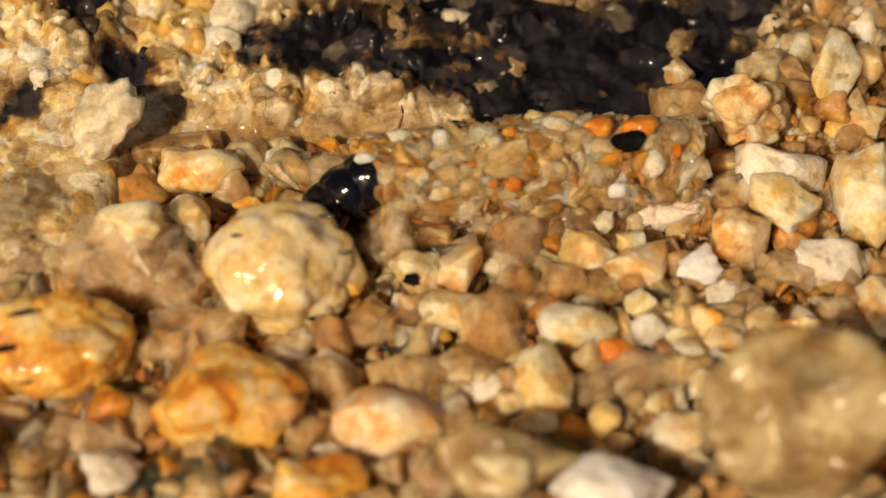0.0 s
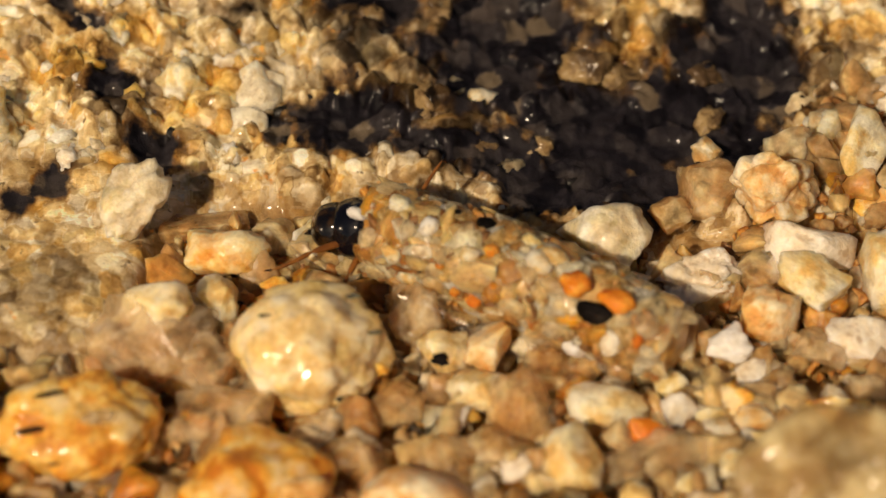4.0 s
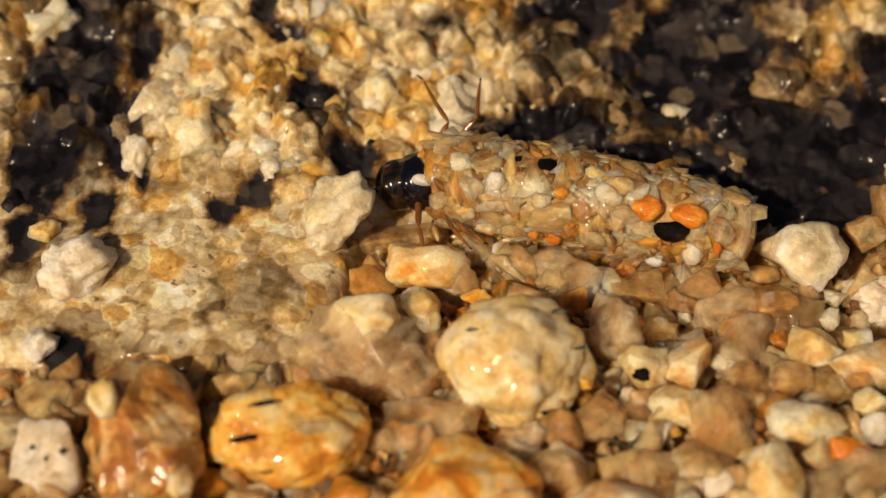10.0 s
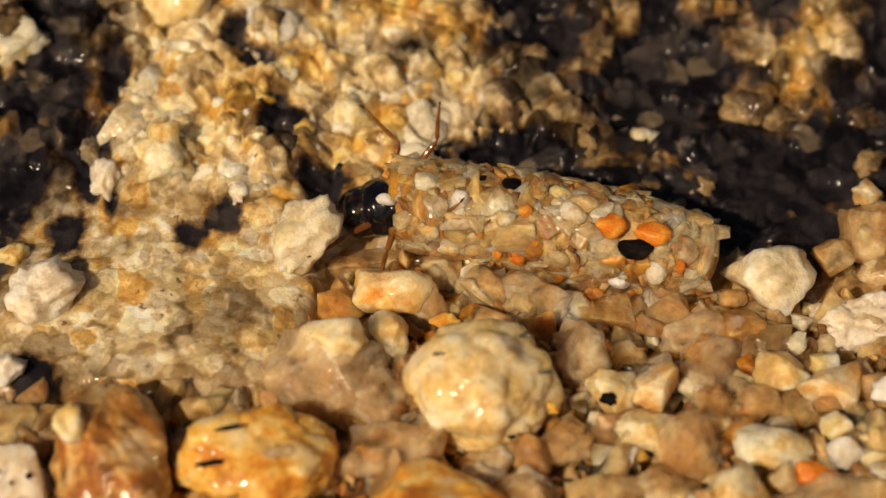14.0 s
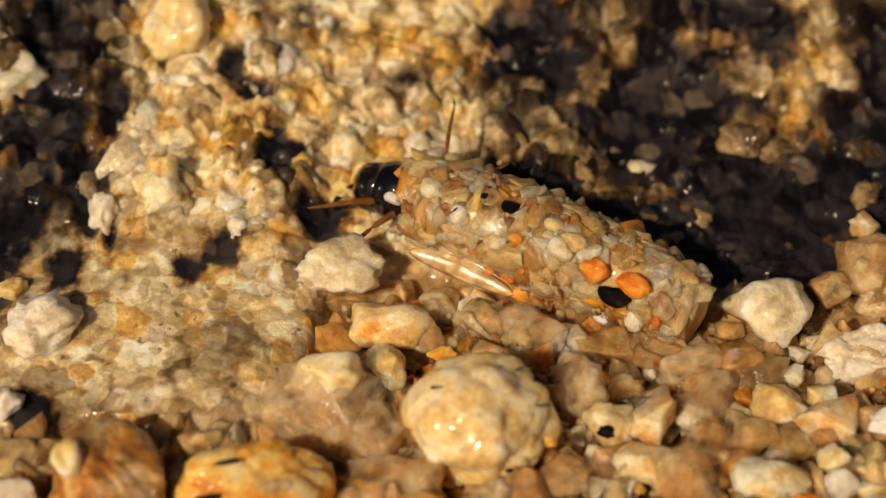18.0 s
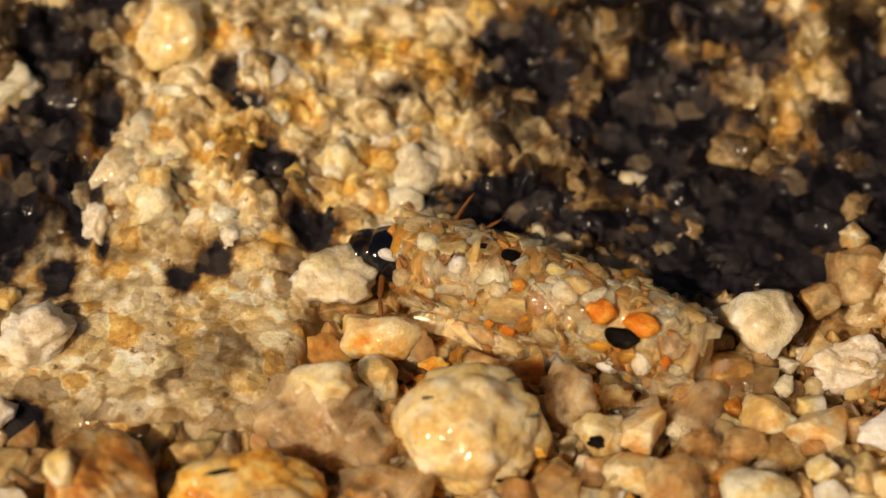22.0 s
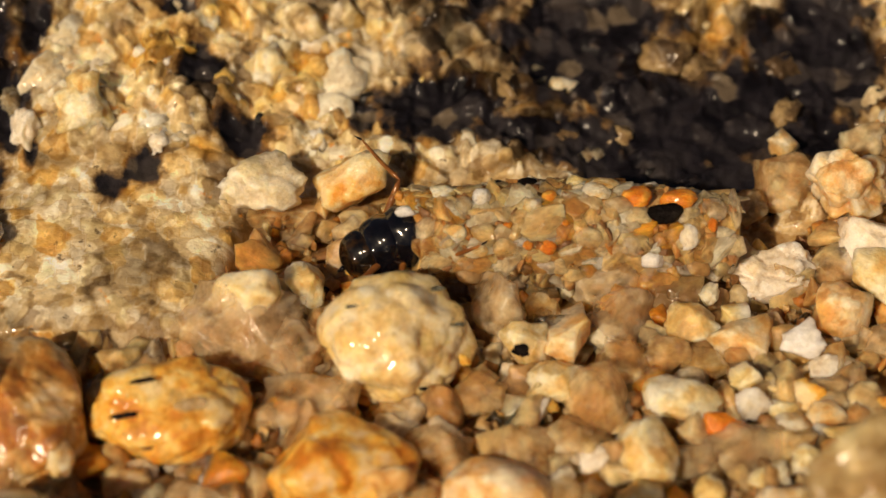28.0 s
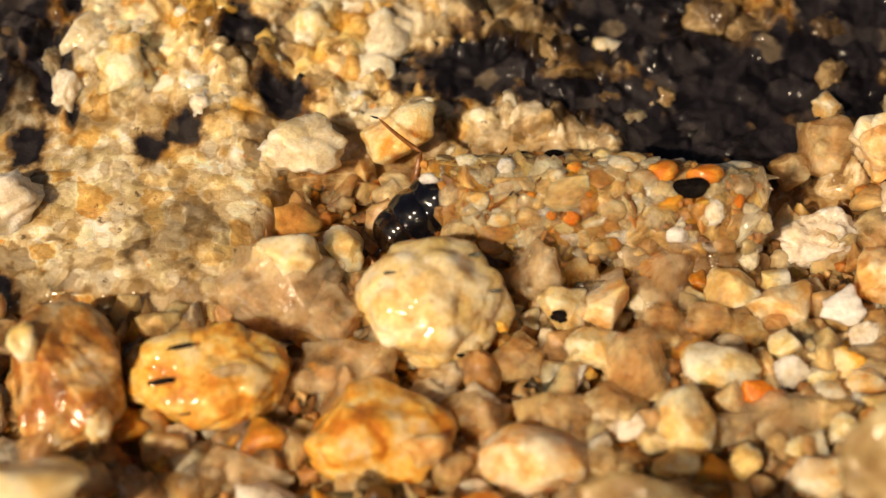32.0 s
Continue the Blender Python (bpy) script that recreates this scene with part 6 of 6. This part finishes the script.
    walk(water, [
        (0, pose(0.005547, -0.003759, 0.001121, -47.10, -0.01, 5.41)),
        (1, pose(0.005238, -0.003523, 0.001121, -46.51, 0.00, -2.41)),
        (2, pose(0.004669, -0.002901, 0.001122, -47.95, 0.01, -22.81)),
        (3, pose(0.004697, -0.002626, 0.001123, -48.80, 0.01, -27.33)),
        (3.5, pose(0.004744, -0.002565, 0.001123, -46.96, 0.02, -26.04)),
        (5.5, pose(0.003666, 0.000871, 0.001194, -56.46, 0.34, -51.70)),
        (6, pose(0.003420, 0.001004, 0.001204, -55.35, 0.39, -49.53)),
        (6.5, pose(0.002062, 0.001792, 0.001237, -53.50, 0.54, -45.23)),
        (7, pose(0.000082, 0.001559, 0.001202, -49.21, 0.37, -31.80)),
        (7.5, pose(-0.000697, 0.002097, 0.001592, -47.71, 0.68, -27.08)),
        (8, pose(-0.000870, 0.001732, 0.001550, -47.64, 0.51, -24.82)),
        (9, pose(-0.000976, 0.000444, 0.001812, -46.74, 0.28, -18.61)),
        (10, pose(-0.000899, 0.001791, 0.001219, -46.14, 0.41, -14.46)),
        (11, pose(-0.000822, 0.001838, 0.001223, -46.90, 0.44, -14.63)),
        (12, pose(-0.000974, 0.001940, 0.001231, -46.06, 0.47, -14.92)),
        (13, pose(-0.001014, 0.001824, 0.001222, -46.07, 0.43, -15.14)),
        (13.5, pose(-0.001145, 0.001798, 0.001218, -45.76, 0.41, -14.42)),
        (15.5, pose(-0.000906, 0.001577, 0.001206, -45.28, 0.35, -12.71)),
        (16, pose(-0.000950, 0.001462, 0.001202, -45.25, 0.34, -11.09)),
        (16.5, pose(-0.000974, 0.001471, 0.001201, -45.69, 0.35, -13.51)),
        (17, pose(-0.000947, 0.002544, 0.001638, -48.02, 0.91, -23.82)),
        (17.5, pose(-0.000839, 0.002902, 0.002072, -48.58, 1.49, -29.40)),
        (18, pose(-0.000378, 0.003227, 0.002133, -48.49, 1.85, -29.91)),
        (19, pose(-0.000220, 0.003624, 0.002192, -49.75, 2.10, -33.67)),
        (20, pose(0.001111, 0.004198, 0.002290, -51.40, 2.57, -39.08)),
        (21, pose(0.000426, 0.003219, 0.002099, -49.64, 1.62, -36.29)),
        (22, pose(-0.000397, 0.000787, 0.001494, -46.71, 0.27, -25.01)),
        (23, pose(0.000791, 0.000422, 0.001156, -46.72, 0.16, -22.04)),
        (24, pose(0.000353, 0.000242, 0.001148, -46.16, 0.13, -19.59)),
        (24.5, pose(0.001162, -0.000379, 0.001138, -45.72, 0.08, -14.17)),
        (25, pose(0.002208, -0.000468, 0.001137, -45.36, 0.06, -9.25)),
        (25.5, pose(0.002081, -0.000838, 0.001132, -45.71, 0.04, -9.13)),
        (26, pose(0.002212, -0.001717, 0.001126, -45.95, 0.02, -4.66)),
        (26.5, pose(0.002804, -0.002895, 0.001122, -46.46, -0.00, 1.12)),
        (28.5, pose(0.002772, -0.002621, 0.001123, -46.88, 0.00, -0.06)),
        (29, pose(0.002473, -0.002477, 0.001123, -47.11, 0.00, -1.12)),
        (30, pose(0.001848, -0.002990, 0.001122, -48.76, 0.00, -0.73)),
        (31, pose(0.001868, -0.002718, 0.001123, -48.71, 0.00, -1.47)),
        (32, pose(0.002201, -0.003085, 0.001122, -48.86, 0.00, -1.41)),
    ])
    walk(pushed, [
        (0, pose(-0.005347, -0.000814, 0.002085, -17.08, -36.85, 48.53)),
        (16.2, pose(-0.005347, -0.000814, 0.002085, -17.08, -36.85, 48.53)),
        (17, pose(-0.003835, -0.000176, 0.001590, -0.07, -2.83, 2.83)),
        (32, pose(-0.003743, -0.000166, 0.001580, -0.07, -2.83, 2.83)),
    ])
    walk(dragged, [
        (0, pose(-0.001934, -0.002336, 0.000676, -0.16, 4.24, -4.25)),
        (13.5, pose(-0.002045, -0.002592, 0.000674, -0.16, 4.24, -4.25)),
        (26.4, pose(-0.002158, -0.002751, 0.000674, -0.16, 4.24, -4.25)),
        (28.5, pose(0.000023, 0.000579, 0.001440, -3.56, -19.39, 20.61)),
        (32, pose(0.000023, 0.000579, 0.001440, -3.56, -19.39, 20.61)),
    ])
    walk(legs[0], [(0, pose(-0.0009, 0.00045, 0.0006, 0, 75)), (3.5, pose(-0.0009, 0.00045, 0.0006, 0, 60)), (5.5, pose(-0.0009, 0.00045, 0.0006, 0, 30)), (7, pose(-0.0009, 0.00045, 0.0006, 0, 20)), (7.5, pose(-0.0009, 0.00045, 0.0006, 0, 0)), (8, pose(-0.0009, 0.00045, 0.0006, 0, 0)), (9, pose(-0.0009, 0.00045, 0.0006, 0, 0)), (11, pose(-0.0009, 0.00045, 0.0006, 0, 5)), (13, pose(-0.0009, 0.00045, 0.0006, 0, -10)), (13.5, pose(-0.0009, 0.00045, 0.0006, 0, 0)), (15.5, pose(-0.0009, 0.00045, 0.0006, 0, -35)), (16.5, pose(-0.0009, 0.00045, 0.0006, 0, 10)), (17, pose(-0.0009, 0.00045, 0.0006, 0, 30)), (18, pose(-0.0009, 0.00045, 0.0006, 0, 20)), (19, pose(-0.0009, 0.00045, 0.0006, 0, 60)), (20, pose(-0.0009, 0.00045, 0.0006, 0, 60)), (21, pose(-0.0009, 0.00045, 0.0006, 0, 40)), (22, pose(-0.0009, 0.00045, 0.0006, 0, 50)), (24, pose(-0.0009, 0.00045, 0.0006, 0, 50)), (25, pose(-0.0009, 0.00045, 0.0006, 0, 70)), (26, pose(-0.0009, 0.00045, 0.0006, 0, 70)), (28.5, pose(-0.0009, 0.00045, 0.0006, 0, 5)), (29.5, pose(-0.0009, 0.00045, 0.0006, 0, 10)), (31, pose(-0.0009, 0.00045, 0.0006, 0, 20)), (32, pose(-0.0009, 0.00045, 0.0006, 0, 15))])
    walk(legs[1], [(0, pose(-0.0003, 0.00045, 0.0008, 0, 75)), (3.5, pose(-0.0003, 0.00045, 0.0008, 0, 75)), (5.5, pose(-0.0003, 0.00045, 0.0008, 0, 60)), (7, pose(-0.0003, 0.00045, 0.0008, 0, 30)), (7.5, pose(-0.0003, 0.00045, 0.0008, 0, 40)), (8, pose(-0.0003, 0.00045, 0.0008, 0, 60)), (9, pose(-0.0003, 0.00045, 0.0008, 0, 0)), (11, pose(-0.0003, 0.00045, 0.0008, 0, 5)), (13, pose(-0.0003, 0.00045, 0.0008, 0, 10)), (13.5, pose(-0.0003, 0.00045, 0.0008, 0, 5)), (15.5, pose(-0.0003, 0.00045, 0.0008, 0, 10)), (16.5, pose(-0.0003, 0.00045, 0.0008, 0, 20)), (17, pose(-0.0003, 0.00045, 0.0008, 0, 50)), (18, pose(-0.0003, 0.00045, 0.0008, 0, 40)), (19, pose(-0.0003, 0.00045, 0.0008, 0, -10)), (20, pose(-0.0003, 0.00045, 0.0008, 0, 40)), (21, pose(-0.0003, 0.00045, 0.0008, 0, 60)), (22, pose(-0.0003, 0.00045, 0.0008, 0, 40)), (24, pose(-0.0003, 0.00045, 0.0008, 0, 60)), (25, pose(-0.0003, 0.00045, 0.0008, 0, 70)), (26, pose(-0.0003, 0.00045, 0.0008, 0, 10)), (28.5, pose(-0.0003, 0.00045, 0.0008, 0, 70)), (29.5, pose(-0.0003, 0.00045, 0.0008, 0, 70)), (31, pose(-0.0003, 0.00045, 0.0008, 0, 70)), (32, pose(-0.0003, 0.00045, 0.0008, 0, 70))])
    walk(legs[2], [(0, pose(0.0002, 0.00045, 0.0009, 0, 70)), (3.5, pose(0.0002, 0.00045, 0.0009, 0, 70)), (5.5, pose(0.0002, 0.00045, 0.0009, 0, 70)), (7, pose(0.0002, 0.00045, 0.0009, 0, 70)), (7.5, pose(0.0002, 0.00045, 0.0009, 0, 70)), (8, pose(0.0002, 0.00045, 0.0009, 0, 70)), (9, pose(0.0002, 0.00045, 0.0009, 0, 70)), (11, pose(0.0002, 0.00045, 0.0009, 0, 70)), (13, pose(0.0002, 0.00045, 0.0009, 0, 70)), (13.5, pose(0.0002, 0.00045, 0.0009, 0, 70)), (15.5, pose(0.0002, 0.00045, 0.0009, 0, 70)), (16.5, pose(0.0002, 0.00045, 0.0009, 0, 70)), (17, pose(0.0002, 0.00045, 0.0009, 0, 70)), (18, pose(0.0002, 0.00045, 0.0009, 0, 70)), (19, pose(0.0002, 0.00045, 0.0009, 0, 70)), (20, pose(0.0002, 0.00045, 0.0009, 0, 70)), (21, pose(0.0002, 0.00045, 0.0009, 0, 70)), (22, pose(0.0002, 0.00045, 0.0009, 0, 70)), (24, pose(0.0002, 0.00045, 0.0009, 0, 70)), (25, pose(0.0002, 0.00045, 0.0009, 0, 70)), (26, pose(0.0002, 0.00045, 0.0009, 0, 70)), (28.5, pose(0.0002, 0.00045, 0.0009, 0, 70)), (29.5, pose(0.0002, 0.00045, 0.0009, 0, 70)), (31, pose(0.0002, 0.00045, 0.0009, 0, 70)), (32, pose(0.0002, 0.00045, 0.0009, 0, 70))])
    walk(legs[3], [(0, pose(-0.0009, -0.0004, -0.0006, 0, 0)), (3.5, pose(-0.0009, -0.0004, -0.0006, 0, 0)), (5.5, pose(-0.0009, -0.0004, -0.0006, 0, 10)), (7, pose(-0.0009, -0.0004, -0.0006, 0, -70)), (7.5, pose(-0.0009, -0.0004, -0.0006, 0, -75)), (8, pose(-0.0009, -0.0004, -0.0006, 0, -75)), (9, pose(-0.0009, -0.0004, -0.0006, 0, -75)), (11, pose(-0.0009, -0.0004, -0.0006, 0, -40)), (13, pose(-0.0009, -0.0004, -0.0006, 0, 5)), (13.5, pose(-0.0009, -0.0004, -0.0006, 0, 10)), (15.5, pose(-0.0009, -0.0004, -0.0006, 0, 10)), (16.5, pose(-0.0009, -0.0004, -0.0006, 0, 5)), (17, pose(-0.0009, -0.0004, -0.0006, 0, 15)), (18, pose(-0.0009, -0.0004, -0.0006, 0, 10)), (19, pose(-0.0009, -0.0004, -0.0006, 0, 30)), (20, pose(-0.0009, -0.0004, -0.0006, 0, 40)), (21, pose(-0.0009, -0.0004, -0.0006, 0, -45)), (22, pose(-0.0009, -0.0004, -0.0006, 0, -75)), (24, pose(-0.0009, -0.0004, -0.0006, 0, -75)), (25, pose(-0.0009, -0.0004, -0.0006, 0, 0)), (26, pose(-0.0009, -0.0004, -0.0006, 0, 10)), (28.5, pose(-0.0009, -0.0004, -0.0006, 0, 10)), (29.5, pose(-0.0009, -0.0004, -0.0006, 0, 5)), (31, pose(-0.0009, -0.0004, -0.0006, 0, 15)), (32, pose(-0.0009, -0.0004, -0.0006, 0, 10))])
    walk(legs[4], [(0, pose(-0.0003, -0.0004, -0.0008, 0, -10)), (3.5, pose(-0.0003, -0.0004, -0.0008, 0, 0)), (5.5, pose(-0.0003, -0.0004, -0.0008, 0, 0)), (7, pose(-0.0003, -0.0004, -0.0008, 0, -70)), (7.5, pose(-0.0003, -0.0004, -0.0008, 0, -75)), (8, pose(-0.0003, -0.0004, -0.0008, 0, -75)), (9, pose(-0.0003, -0.0004, -0.0008, 0, -75)), (11, pose(-0.0003, -0.0004, -0.0008, 0, -10)), (13, pose(-0.0003, -0.0004, -0.0008, 0, 0)), (13.5, pose(-0.0003, -0.0004, -0.0008, 0, 10)), (15.5, pose(-0.0003, -0.0004, -0.0008, 0, 5)), (16.5, pose(-0.0003, -0.0004, -0.0008, 0, 15)), (17, pose(-0.0003, -0.0004, -0.0008, 0, 20)), (18, pose(-0.0003, -0.0004, -0.0008, 0, 20)), (19, pose(-0.0003, -0.0004, -0.0008, 0, 60)), (20, pose(-0.0003, -0.0004, -0.0008, 0, 30)), (21, pose(-0.0003, -0.0004, -0.0008, 0, -50)), (22, pose(-0.0003, -0.0004, -0.0008, 0, -75)), (24, pose(-0.0003, -0.0004, -0.0008, 0, -75)), (25, pose(-0.0003, -0.0004, -0.0008, 0, -20)), (26, pose(-0.0003, -0.0004, -0.0008, 0, 0)), (28.5, pose(-0.0003, -0.0004, -0.0008, 0, 20)), (29.5, pose(-0.0003, -0.0004, -0.0008, 0, 25)), (31, pose(-0.0003, -0.0004, -0.0008, 0, 30)), (32, pose(-0.0003, -0.0004, -0.0008, 0, 20))])
    walk(legs[5], [(0, pose(0.0002, -0.0004, -0.0009, 0, 0)), (3.5, pose(0.0002, -0.0004, -0.0009, 0, -20)), (5.5, pose(0.0002, -0.0004, -0.0009, 0, -60)), (7, pose(0.0002, -0.0004, -0.0009, 0, -70)), (7.5, pose(0.0002, -0.0004, -0.0009, 0, -75)), (8, pose(0.0002, -0.0004, -0.0009, 0, -75)), (9, pose(0.0002, -0.0004, -0.0009, 0, 0)), (11, pose(0.0002, -0.0004, -0.0009, 0, -20)), (13, pose(0.0002, -0.0004, -0.0009, 0, -60)), (13.5, pose(0.0002, -0.0004, -0.0009, 0, -60)), (15.5, pose(0.0002, -0.0004, -0.0009, 0, -60)), (16.5, pose(0.0002, -0.0004, -0.0009, 0, -60)), (17, pose(0.0002, -0.0004, -0.0009, 0, -60)), (18, pose(0.0002, -0.0004, -0.0009, 0, -60)), (19, pose(0.0002, -0.0004, -0.0009, 0, -70)), (20, pose(0.0002, -0.0004, -0.0009, 0, -70)), (21, pose(0.0002, -0.0004, -0.0009, 0, -70)), (22, pose(0.0002, -0.0004, -0.0009, 0, -75)), (24, pose(0.0002, -0.0004, -0.0009, 0, -75)), (25, pose(0.0002, -0.0004, -0.0009, 0, -60)), (26, pose(0.0002, -0.0004, -0.0009, 0, -30)), (28.5, pose(0.0002, -0.0004, -0.0009, 0, -40)), (29.5, pose(0.0002, -0.0004, -0.0009, 0, -40)), (31, pose(0.0002, -0.0004, -0.0009, 0, -40)), (32, pose(0.0002, -0.0004, -0.0009, 0, -40))])


motions()
